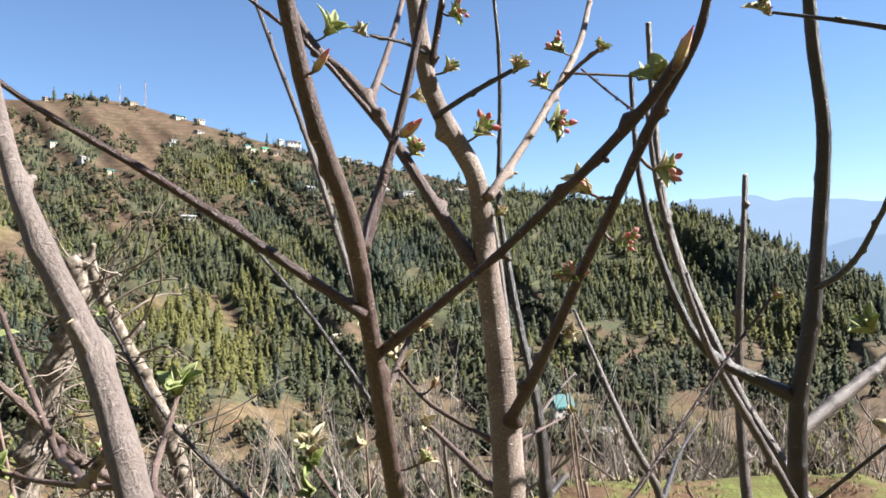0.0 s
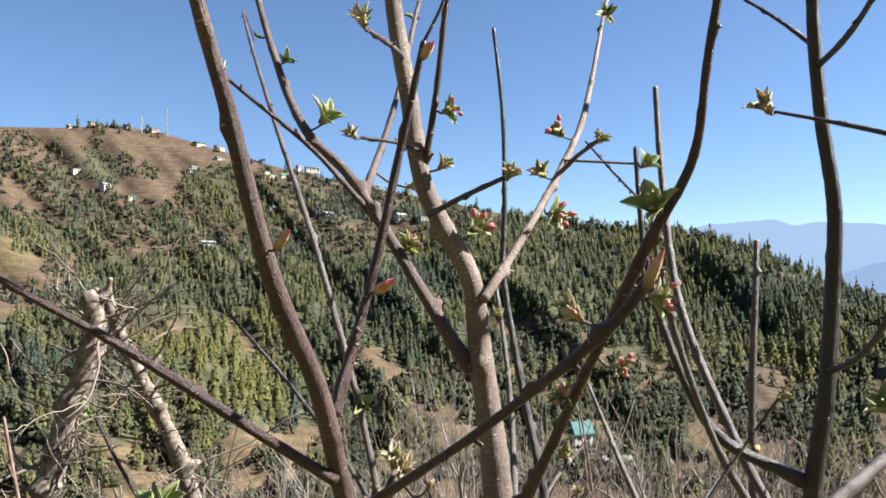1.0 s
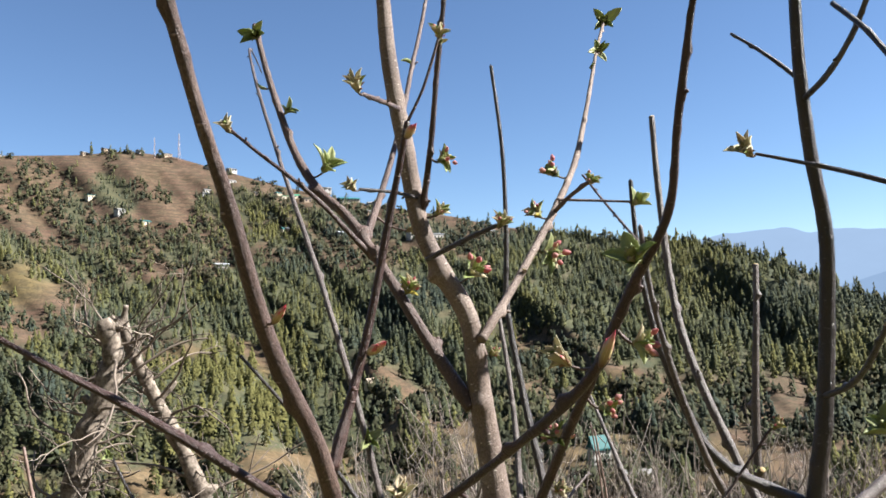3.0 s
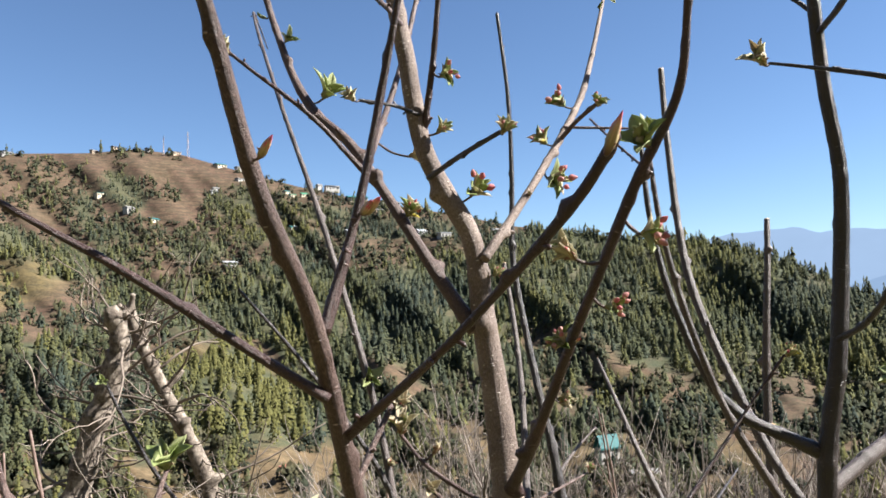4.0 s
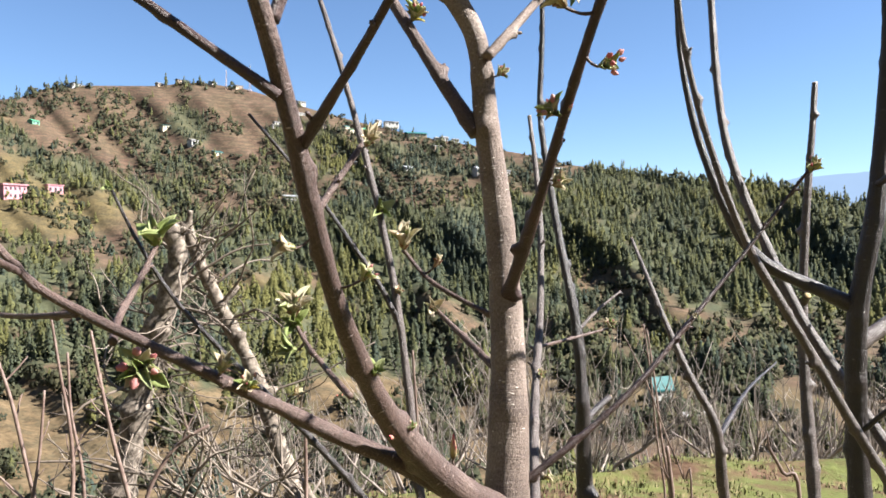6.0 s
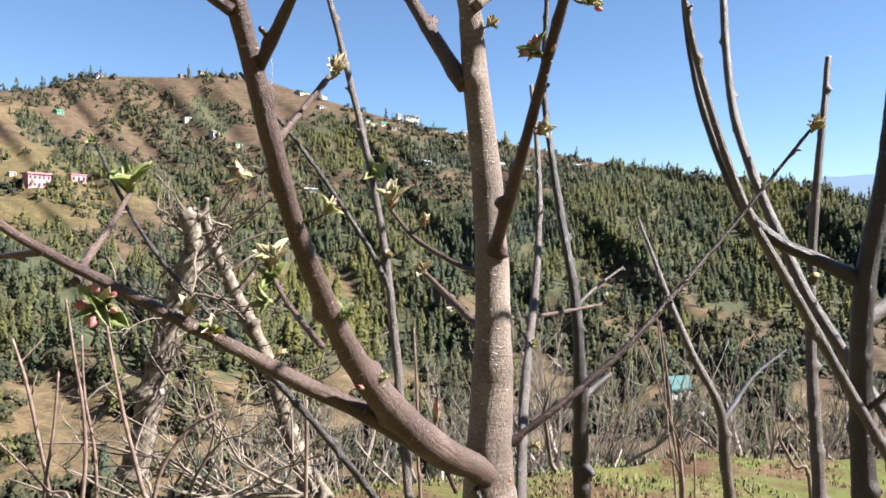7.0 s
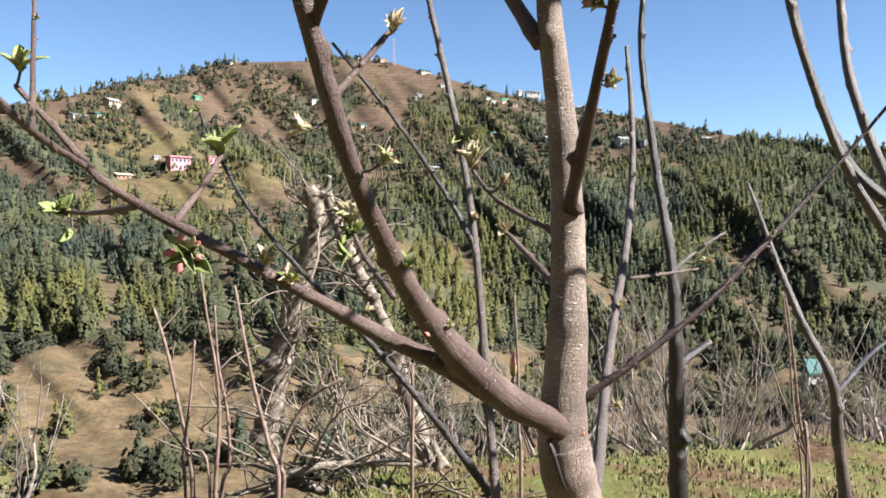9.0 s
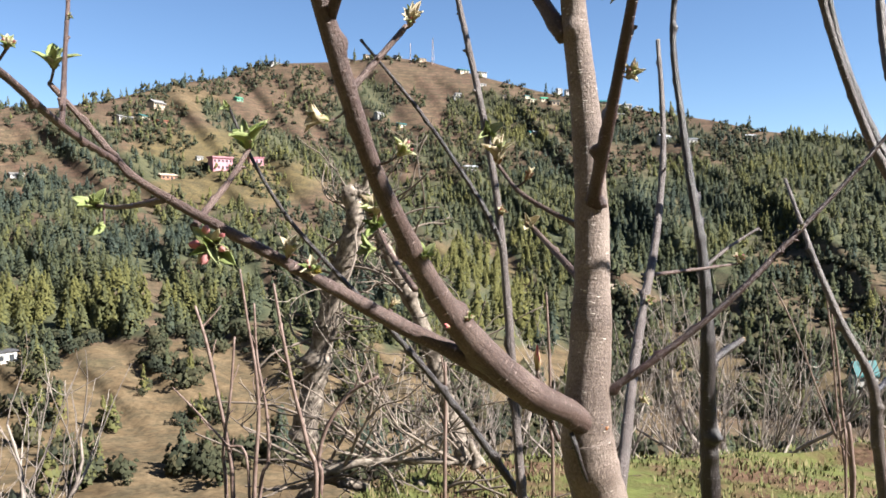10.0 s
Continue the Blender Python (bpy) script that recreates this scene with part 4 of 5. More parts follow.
DS = stem("limb", [(0.960, 1.286, -0.250), (0.957, 1.272, 0.279), (0.910, 1.256, 0.925), (0.807, 1.242, 1.156), (0.693, 1.226, 1.343), (0.648, 1.220, 1.417), (0.605, 1.213, 1.492), (0.561, 1.203, 1.565), (0.518, 1.193, 1.639), (0.485, 1.187, 1.722), (0.458, 1.184, 1.809), (0.438, 1.181, 1.900), (0.427, 1.177, 1.991)], [26.1, 22.6, 20.0, 18.3, 17.4, 16.8, 15.8, 14.9, 13.8, 12.5, 11.3, 10.1, 8.9], BARK_GREY, tree, cut=False, seed=47)
E2 = stem("limb", [(0.993, 1.359, -0.250), (0.977, 1.346, 0.316), (0.913, 1.329, 1.008), (0.830, 1.409, 1.231), (0.739, 1.497, 1.411), (0.686, 1.548, 1.515), (0.648, 1.595, 1.622), (0.616, 1.644, 1.727), (0.595, 1.692, 1.831), (0.588, 1.733, 1.939), (0.586, 1.765, 2.052), (0.584, 1.788, 2.167), (0.583, 1.802, 2.285)], [34.8, 30.2, 26.7, 24.4, 23.2, 21.9, 21.5, 20.7, 19.7, 18.5, 17.8, 16.8, 14.9], BARK_GREY, tree, cut=True, seed=48)
C4 = stem("twig", [(0.393, 1.516, 2.119), (0.409, 1.353, 2.044), (0.425, 1.188, 1.972)], [5.2, 5.2, 5.2], BARK_LIMB, tree, cut=False, seed=49)
tree = thing("apple_tree", (0.747, 1.594, -0.283), "bare apple tree with one straight pruned shoot", "tree", "apple trees of the orchard")
V = stem("trunk", [(0.747, 1.594, -0.283), (0.746, 1.604, 0.315), (0.746, 1.615, 0.913), (0.745, 1.667, 1.157), (0.744, 1.690, 1.262), (0.742, 1.713, 1.365), (0.744, 1.733, 1.466), (0.749, 1.749, 1.567), (0.755, 1.759, 1.666), (0.764, 1.768, 1.764), (0.776, 1.784, 1.860), (0.788, 1.807, 1.955)], [44.3, 36.9, 31.0, 29.6, 27.3, 25.0, 23.1, 21.1, 19.6, 18.1, 16.5, 14.7], BARK_GREY, tree, cut=True, seed=80)
VC = stem("stub", [(0.747, 1.744, 1.520), (0.748, 1.733, 1.532), (0.749, 1.722, 1.540)], [17, 16, 15], BARK_GREY, tree, per=4, cut=True, seed=81)
tree = thing("apple_tree", (0.691, 1.902, -0.298), "bare slender apple tree with a slanting shoot", "tree", "apple trees of the orchard")
G = stem("trunk", [(0.691, 1.902, -0.298), (0.684, 1.898, 0.237), (0.677, 1.894, 0.771), (0.640, 1.874, 1.018), (0.622, 1.864, 1.138), (0.607, 1.857, 1.257), (0.556, 1.873, 1.362), (0.516, 1.919, 1.464), (0.485, 1.995, 1.561), (0.458, 2.090, 1.651)], [43.7, 36.5, 30.6, 29.2, 26.8, 22.7, 18.9, 14.8, 12.0, 9.4], BARK_GREY, tree, cut=True, seed=120)
G2 = stem("limb", [(0.613, 1.860, 1.231), (0.738, 2.155, 1.278), (0.881, 2.441, 1.305)], [15.4, 10.2, 6.4], BARK_DARK, tree, cut=False, seed=121)
tree = thing("apple_tree", (0.263, 0.759, -0.207), "pale-barked slender apple tree with a budding twig", "tree", "apple trees of the orchard")
CS = stem("trunk", [(0.263, 0.759, -0.207), (0.262, 0.799, 0.456), (0.260, 0.839, 1.119), (0.254, 1.041, 1.266), (0.251, 1.126, 1.328), (0.248, 1.210, 1.390), (0.249, 1.292, 1.452), (0.253, 1.370, 1.520), (0.254, 1.437, 1.596), (0.252, 1.494, 1.681), (0.244, 1.539, 1.774), (0.232, 1.582, 1.870)], [27.3, 22.7, 19.1, 18.2, 17.0, 16.3, 15.6, 14.8, 13.9, 12.5, 11.2, 9.8], BARK_GREY, tree, cut=True, seed=160)
CF = stem("twig", [(0.247, 1.336, 1.486), (0.306, 1.441, 1.489), (0.367, 1.545, 1.493)], [7.4, 6.2, 4.9], BARK_LIMB, tree, cut=False, seed=161)
tree = thing("apple_tree", (0.347, 1.569, -0.259), "dark thin-stemmed apple tree with short bare twigs", "tree", "apple trees of the orchard")
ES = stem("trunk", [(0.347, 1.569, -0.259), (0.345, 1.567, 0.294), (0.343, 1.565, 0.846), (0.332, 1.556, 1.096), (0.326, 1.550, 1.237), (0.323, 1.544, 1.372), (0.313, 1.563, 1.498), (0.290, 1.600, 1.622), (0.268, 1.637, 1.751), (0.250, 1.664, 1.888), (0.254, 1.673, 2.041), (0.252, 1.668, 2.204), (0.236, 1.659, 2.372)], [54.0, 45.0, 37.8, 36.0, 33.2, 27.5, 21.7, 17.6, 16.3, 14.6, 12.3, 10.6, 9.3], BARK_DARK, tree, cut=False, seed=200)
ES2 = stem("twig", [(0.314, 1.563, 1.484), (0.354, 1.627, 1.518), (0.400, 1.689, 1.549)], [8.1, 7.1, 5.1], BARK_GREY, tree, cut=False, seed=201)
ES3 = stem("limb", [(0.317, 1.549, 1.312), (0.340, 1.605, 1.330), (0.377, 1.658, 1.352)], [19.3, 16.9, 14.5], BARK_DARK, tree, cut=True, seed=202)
tree = thing("apple_tree", (0.176, 1.044, -0.215), "leaning young apple tree with long thin shoots", "tree", "apple trees of the orchard")
P = stem("trunk", [(0.176, 1.044, -0.215), (0.167, 1.058, 0.395), (0.158, 1.072, 1.004), (0.114, 1.142, 1.240), (0.049, 1.247, 1.594), (-0.051, 1.368, 1.900), (-0.168, 1.538, 2.164), (-0.279, 1.773, 2.380), (-0.383, 2.066, 2.551), (-0.485, 2.403, 2.687), (-0.585, 2.774, 2.796), (-0.683, 3.165, 2.887), (-0.781, 3.568, 2.969)], [22.3, 18.6, 15.6, 14.9, 13.3, 11.9, 10.7, 9.7, 8.7, 7.8, 6.8, 5.9, 5.0], BARK_GREY, tree, cut=True, seed=240)
Q = stem("limb", [(0.064, 1.225, 1.529), (0.033, 1.232, 1.585), (-0.008, 1.236, 1.644), (-0.052, 1.234, 1.706), (-0.101, 1.226, 1.768), (-0.153, 1.223, 1.828)], [11.0, 9.9, 8.8, 7.7, 6.6, 5.5], BARK_DARK, tree, cut=True, seed=241)
tree = thing("apple_tree", (0.306, 1.219, -0.216), "thin dark apple shoot with a few young leaves", "tree", "apple trees of the orchard")
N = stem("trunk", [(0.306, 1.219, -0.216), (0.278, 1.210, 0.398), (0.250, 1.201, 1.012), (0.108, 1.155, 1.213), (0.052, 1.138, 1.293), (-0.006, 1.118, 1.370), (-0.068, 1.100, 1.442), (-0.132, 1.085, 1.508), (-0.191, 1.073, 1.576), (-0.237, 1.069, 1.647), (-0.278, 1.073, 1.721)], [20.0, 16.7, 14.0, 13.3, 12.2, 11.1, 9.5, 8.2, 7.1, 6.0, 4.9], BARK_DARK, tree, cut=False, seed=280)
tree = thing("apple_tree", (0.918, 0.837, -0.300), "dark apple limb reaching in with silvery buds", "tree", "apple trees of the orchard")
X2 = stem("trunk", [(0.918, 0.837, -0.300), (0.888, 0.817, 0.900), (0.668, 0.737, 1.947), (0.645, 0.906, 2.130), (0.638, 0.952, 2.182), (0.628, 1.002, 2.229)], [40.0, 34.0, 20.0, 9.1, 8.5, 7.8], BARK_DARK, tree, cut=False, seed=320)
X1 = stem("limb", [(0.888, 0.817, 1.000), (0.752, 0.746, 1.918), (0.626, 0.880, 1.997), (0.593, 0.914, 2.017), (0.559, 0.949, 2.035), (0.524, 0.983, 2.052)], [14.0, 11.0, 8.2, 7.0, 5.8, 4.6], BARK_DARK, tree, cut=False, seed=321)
tree = thing("apple_tree", (0.199, 0.613, -0.100), "pale smooth apple limb close to the viewer", "tree", "apple trees of the orchard")
NB = stem("trunk", [(0.199, 0.613, -0.100), (0.179, 0.493, 0.800), (0.134, 0.249, 1.608), (0.079, 0.313, 1.694), (0.047, 0.350, 1.743), (0.007, 0.384, 1.791), (-0.028, 0.421, 1.841), (-0.138, 0.536, 2.032)], [22.0, 16.0, 10.0, 13.1, 12.4, 11.9, 10.5, 7.9], BARK_PALE, tree, cut=False, seed=360)
NC = stem("spur", [(0.047, 0.350, 1.743), (0.043, 0.347, 1.752), (0.040, 0.346, 1.757)], [7.0, 5.0, 4.0], BARK_PALE, tree, per=4, sides=8, cut=True, seed=361)


# ---- buds and leaves ----
def leafy(name, a, b, back, rough=0.45):
    m = Mat(name, rough)
    c = m.mix(m.noise(m.coord("Object"), 120, 3), a, b)
    c = m.mix(m.math("MULTIPLY", m.objrand(), 0.5), c, back)
    m.color(c)
    tr = m.n("BsdfTranslucent")
    m.link(c, tr.inputs[0])
    mixer = m.n("MixShader")
    mixer.inputs[0].default_value = 0.35
    out = m.t.nodes["Material Output"]
    m.link(m.b.outputs[0], mixer.inputs[1])
    m.link(tr.outputs[0], mixer.inputs[2])
    m.link(mixer.outputs[0], out.inputs[0])
    m.bump(m.noise(m.coord("Object"), 260, 3), 0.3, 0.001)
    return m.m


LEAF = leafy("leaf_green", (0.16, 0.215, 0.055), (0.28, 0.33, 0.11), (0.42, 0.42, 0.25))
LEAF_SILVER = leafy("leaf_silver", (0.42, 0.40, 0.24), (0.58, 0.54, 0.40), (0.50, 0.36, 0.26), 0.7)
LEAF_YELLOW = leafy("leaf_yellow", (0.40, 0.33, 0.05), (0.30, 0.32, 0.07), (0.5, 0.36, 0.08))
PETAL = leafy("bud_pink", (0.40, 0.06, 0.09), (0.48, 0.20, 0.20), (0.46, 0.38, 0.30), 0.6)
SCALE = leafy("bud_scale", (0.16, 0.075, 0.05), (0.30, 0.17, 0.11), (0.36, 0.25, 0.17), 0.6)
SCALE_RED = Mat("bud_red", 0.55)
zed = SCALE_RED.n("SeparateXYZ")
SCALE_RED.link(SCALE_RED.coord("Object"), zed.inputs[0])
SCALE_RED.color(SCALE_RED.ramp(zed.outputs[2], [(0.05, (0.10, 0.055, 0.035)), (0.45, (0.34, 0.27, 0.13)), (0.7, (0.46, 0.30, 0.20)), (0.92, (0.50, 0.09, 0.13))]))
SCALE_RED = SCALE_RED.m
SCALE_ORANGE = leafy("bud_orange", (0.48, 0.19, 0.07), (0.56, 0.30, 0.14), (0.36, 0.14, 0.06), 0.6)


def leaf_mesh(fold, curl, width, seed):
    """A young leaf of length 1 along +z: toothed lens outline, folded along its midrib, curling outwards."""
    rng = random.Random(seed)
    bm = bmesh.new()
    n = 9
    rows = []
    for i in range(n + 1):
        u = i / n
        half = width * 0.5 * math.sin(math.pi * min(1, u * 0.96 + 0.04) ** 0.95) ** 0.65 * (1 + (0.10 if i % 2 else -0.04))
        y = curl * u * u
        z = u * (1 - 0.25 * abs(curl) * u)
        side = []
        for s, f in ((-1, 1.0), (-0.5, 0.42), (0, 0.0), (0.5, 0.42), (1, 1.0)):
            lift = fold * half * f * 2.0 * (1 + 0.15 * rng.uniform(-1, 1))
            side.append(bm.verts.new((s * half * (1 - 0.35 * fold), y - lift, z + rng.uniform(-0.01, 0.01))))
        rows.append(side)
    for a, b in zip(rows, rows[1:]):
        for k in range(4):
            bm.faces.new((a[k], a[k + 1], b[k + 1], b[k]))
    bm.normal_update()
    bmesh.ops.solidify(bm, geom=bm.faces[:], thickness=0.018)
    me = bpy.data.meshes.new("leaf")
    bm.to_mesh(me)
    bm.free()
    me.shade_smooth()
    return me


def bud_mesh(width, point, seed):
    """A closed bud of length 1 along +z: overlapping lobes winding round an ovoid."""
    rng = random.Random(seed)
    bm = bmesh.new()
    rings, sides = 8, 10
    prev = None
    for i in range(rings + 1):
        u = i / rings
        r = width * 0.5 * (math.sin(math.pi * (0.08 + 0.92 * u) ** point)) ** 0.8 if i < rings else 0.004
        row = []
        for k in range(sides):
            a = 2 * math.pi * k / sides + 0.8 * u
            rr = max(0.004, r * (1 + 0.13 * math.cos(5 * a / 2 * 2 + seed)) * rng.uniform(0.95, 1.05))
            row.append(bm.verts.new((rr * math.cos(a), rr * math.sin(a), u)))
        if prev:
            for k in range(sides):
                bm.faces.new((prev[k], prev[(k + 1) % sides], row[(k + 1) % sides], row[k]))
        prev = row
    me = bpy.data.meshes.new("bud")
    bm.to_mesh(me)
    bm.free()
    me.shade_smooth()
    return me


def with_mat(me, material):
    me = me.copy()
    me.materials.append(material)
    return me


OPEN = [leaf_mesh(0.3, 0.25, 0.44, 1), leaf_mesh(0.5, 0.1, 0.38, 2), leaf_mesh(0.2, 0.42, 0.48, 3)]
SHUT = [leaf_mesh(0.85, 0.12, 0.34, 4), leaf_mesh(0.8, -0.1, 0.30, 5), leaf_mesh(0.7, 0.35, 0.34, 6)]
ROUND = [bud_mesh(0.72, 0.85, 1), bud_mesh(0.62, 0.8, 2)]
LONG = [bud_mesh(0.27, 0.75, 3), bud_mesh(0.23, 0.7, 4)]
MESHES = {
    "leaf": [with_mat(m, LEAF) for m in OPEN], "young": [with_mat(m, LEAF) for m in SHUT], "silver": [with_mat(m, LEAF_SILVER) for m in SHUT + OPEN[:1]],
    "yellow": [with_mat(m, LEAF_YELLOW) for m in OPEN[:2] + SHUT[:1]], "pink": [with_mat(m, PETAL) for m in ROUND], "scale": [with_mat(m, SCALE) for m in SHUT + LONG],
    "red": [with_mat(m, SCALE_RED) for m in LONG], "orange": [with_mat(m, SCALE_ORANGE) for m in SHUT],
}
PIECES = {
    "leaf": [("leaf", 0.95, 4, 0.62), ("young", 0.75, 3, 0.28), ("silver", 0.5, 4, 0.35), ("scale", 0.25, 3, 0.7)],
    "pink": [("pink", 0.26, 5, 0.75), ("silver", 0.62, 6, 0.6), ("leaf", 0.8, 2, 0.95), ("young", 0.75, 4, 0.6), ("scale", 0.25, 2, 0.8)],
    "bud": [("young", 0.85, 4, 0.45), ("yellow", 0.6, 2, 0.6), ("silver", 0.8, 6, 0.42), ("pink", 0.19, 3, 0.5), ("scale", 0.3, 2, 0.75)],
    "closed": [("silver", 0.95, 8, 0.38), ("scale", 0.45, 4, 0.6), ("young", 0.8, 3, 0.3), ("red", 0.6, 2, 0.3)],
    "red": [("red", 1.25, 2, 0.07), ("red", 0.95, 3, 0.16), ("scale", 0.5, 4, 0.2)],
    "stub": [("scale", 0.6, 5, 0.4), ("silver", 0.7, 4, 0.25), ("red", 0.6, 1, 0.2)],
    "scale": [("orange", 0.5, 10, 1.2)],
    "one": [("leaf", 1.0, 1, 0.3), ("young", 0.6, 2, 0.3)],
}
PIECE_NAME = {"leaf": "leaf", "young": "leaf", "silver": "leaf", "yellow": "leaf", "pink": "flower_bud", "scale": "bud_scale", "red": "bud", "orange": "bud_scale"}


def cluster(kind, limb, foot, centre, size, seed):
    """A tuft of young leaves and buds at the end of a short spur that grows from a limb."""
    rng = random.Random(5000 + seed)
    foot, centre = Vector(foot), Vector(centre)
    way = centre - foot
    reach = way.length
    grow = (way.normalized() * (1.0 if reach > 0.006 else 0.3) + Vector((0, -0.15, 0.55))).normalized()
    if kind == "red" and limb is R:
        grow = Vector((0.30, -0.36, 0.88)).normalized()
    base = centre - grow * size * 0.42
    if reach > 0.004:
        bend = foot.lerp(base, 0.5) - Vector((0, 0, 0.08 * reach))
        thick = 3.6 if size > 0.02 else 2.4
        stem("spur", [foot, bend, base, base + grow * size * 0.1], [thick * 1.3, thick, thick, thick * 0.8], BARK_LIMB, limb, per=4, sides=7, knots=0.16, seed=seed)
    turn = rng.random() * 6.28
    for what, scale, count, spread in PIECES[kind]:
        for i in range(count):
            meshes = MESHES[what]
            ob = new(PIECE_NAME[what], meshes[rng.randrange(len(meshes))])
            ob.parent = limb
            a = turn + 6.28 * (i + rng.uniform(-0.25, 0.25)) / count
            tilt = spread * rng.uniform(0.6, 1.25)
            s = size * scale * rng.uniform(0.8, 1.15)
            side = grow.orthogonal().normalized()
            up = grow.cross(side)
            out = side * math.cos(a) + up * math.sin(a)
            axis = (grow * math.cos(tilt) + out * math.sin(tilt)).normalized()
            # the piece's +z runs along axis, its inner face towards the tuft's middle
            y = (out - axis * out.dot(axis)).normalized()
            x = y.cross(axis)
            rot = Matrix((x, y, axis)).transposed().to_4x4()
            lift = 0.62 * size if what == "pink" else 0.06 * size * rng.random()
            at = base + grow * lift * rng.uniform(0.6, 1.1) + out * (0.27 * size if what == "pink" else 0.0)
            ob.matrix_basis = Matrix.Translation(at) @ rot @ Matrix.Diagonal((s, s, s, 1))
        turn += 0.7


# ---- the buds and young leaves that are opening on them ----
MX = stem("twig", [(0.091, 0.849, 1.505), (0.052, 0.893, 1.526), (0.021, 0.929, 1.547), (0.005, 0.947, 1.564)], [8, 7, 6, 5], BARK_LIMB, A.parent, seed=5)
MY = stem("twig", [(0.180, 1.069, 1.311), (0.166, 1.056, 1.350), (0.160, 1.051, 1.374), (0.159, 1.046, 1.394)], [7, 6, 5.5, 5], BARK_LIMB, A.parent, seed=6)
cluster("leaf", L, (-0.030, 1.154, 2.076), (0.001, 1.144, 2.092), 0.0406, 0)
cluster("closed", BL, (0.100, 0.826, 2.100), (0.094, 0.816, 2.108), 0.0245, 1)
cluster("closed", BH, (0.072, 0.967, 2.028), (0.064, 0.956, 2.030), 0.0193, 2)
cluster("bud", B, (0.131, 1.041, 2.004), (0.160, 1.032, 2.007), 0.0256, 3)
cluster("closed", L3, (0.062, 1.144, 2.018), (0.116, 1.135, 1.996), 0.0240, 4)
cluster("bud", L, (0.100, 1.081, 1.909), (0.116, 1.071, 1.917), 0.0309, 5)
cluster("red", A2, (0.126, 0.631, 1.865), (0.132, 0.621, 1.863), 0.0152, 6)
cluster("red", A, (0.077, 0.550, 1.887), (0.088, 0.541, 1.889), 0.0136, 7)
cluster("bud", BT, (0.226, 0.923, 1.976), (0.232, 0.913, 1.980), 0.0259, 8)
cluster("pink", B, (0.167, 1.038, 1.918), (0.201, 1.028, 1.937), 0.0416, 9)
cluster("pink", C1, (0.340, 1.233, 2.074), (0.312, 1.222, 2.084), 0.0388, 10)
cluster("bud", C2, (0.353, 1.112, 2.048), (0.354, 1.102, 2.049), 0.0260, 11)
cluster("bud", C1, (0.304, 1.167, 2.008), (0.282, 1.156, 2.016), 0.0320, 12)
cluster("pink", C1, (0.282, 1.130, 1.971), (0.302, 1.121, 1.956), 0.0427, 13)
cluster("stub", C1, (0.259, 1.095, 1.934), (0.261, 1.085, 1.932), 0.0128, 14)
cluster("leaf", C3, (0.414, 1.174, 2.026), (0.426, 1.165, 2.029), 0.0358, 15)
cluster("pink", S, (0.325, 0.785, 1.869), (0.351, 0.778, 1.855), 0.0309, 16)
cluster("pink", S, (0.301, 0.827, 1.804), (0.322, 0.820, 1.794), 0.0259, 17)
cluster("pink", S, (0.286, 0.864, 1.761), (0.272, 0.852, 1.764), 0.0262, 18)
cluster("closed", S, (0.268, 0.908, 1.706), (0.281, 0.899, 1.700), 0.0199, 19)
cluster("closed", S, (0.311, 0.805, 1.832), (0.278, 0.791, 1.842), 0.0289, 20)
cluster("bud", B, (0.196, 1.037, 1.833), (0.219, 1.029, 1.834), 0.0183, 21)
cluster("leaf", S, (0.349, 0.755, 1.925), (0.336, 0.744, 1.931), 0.0345, 22)
cluster("bud", R2, (0.565, 1.107, 1.725), (0.568, 1.097, 1.730), 0.0250, 23)
cluster("leaf", T2Q, (0.949, 1.526, 1.613), (0.894, 1.514, 1.659), 0.0603, 24)
cluster("closed", X1, (0.524, 0.983, 2.052), (0.510, 0.972, 2.057), 0.0320, 25)
cluster("closed", AT, (0.130, 0.739, 1.720), (0.138, 0.731, 1.724), 0.0197, 26)
cluster("closed", A, (0.111, 0.684, 1.654), (0.093, 0.668, 1.643), 0.0198, 27)
cluster("bud", A, (0.114, 0.711, 1.613), (0.141, 0.709, 1.623), 0.0183, 28)
cluster("closed", MC, (0.089, 1.118, 1.636), (0.092, 1.109, 1.649), 0.0349, 29)
cluster("stub", MC, (0.117, 1.094, 1.607), (0.137, 1.090, 1.623), 0.0243, 30)
cluster("closed", MD, (0.120, 1.154, 1.562), (0.122, 1.145, 1.562), 0.0244, 31)
cluster("leaf", P, (0.020, 1.283, 1.696), (0.026, 1.274, 1.694), 0.0296, 32)
cluster("stub", P, (0.052, 1.242, 1.578), (0.060, 1.233, 1.578), 0.0269, 33)
cluster("leaf", LT, (-0.117, 0.890, 1.645), (-0.115, 0.880, 1.657), 0.0420, 34)
cluster("pink", LL, (-0.064, 0.766, 1.562), (-0.049, 0.733, 1.548), 0.0369, 35)
cluster("closed", LL, (-0.011, 0.784, 1.533), (0.001, 0.777, 1.543), 0.0217, 36)
cluster("bud", LL, (0.012, 0.795, 1.519), (0.019, 0.787, 1.526), 0.0228, 37)
cluster("leaf", LB, (-0.276, 0.832, 1.584), (-0.268, 0.824, 1.587), 0.0324, 38)
cluster("one", LB, (-0.248, 0.818, 1.582), (-0.243, 0.808, 1.560), 0.0225, 39)
cluster("one", A, (0.129, 0.809, 1.505), (0.134, 0.800, 1.509), 0.0116, 40)
cluster("closed", MX, (0.005, 0.947, 1.564), (0.008, 0.937, 1.581), 0.0360, 41)
cluster("leaf", MX, (0.023, 0.927, 1.545), (0.010, 0.915, 1.538), 0.0230, 42)
cluster("leaf", A, (0.122, 0.782, 1.535), (0.132, 0.773, 1.542), 0.0172, 43)
cluster("red", MY, (0.159, 1.046, 1.394), (0.161, 1.040, 1.406), 0.0230, 44)
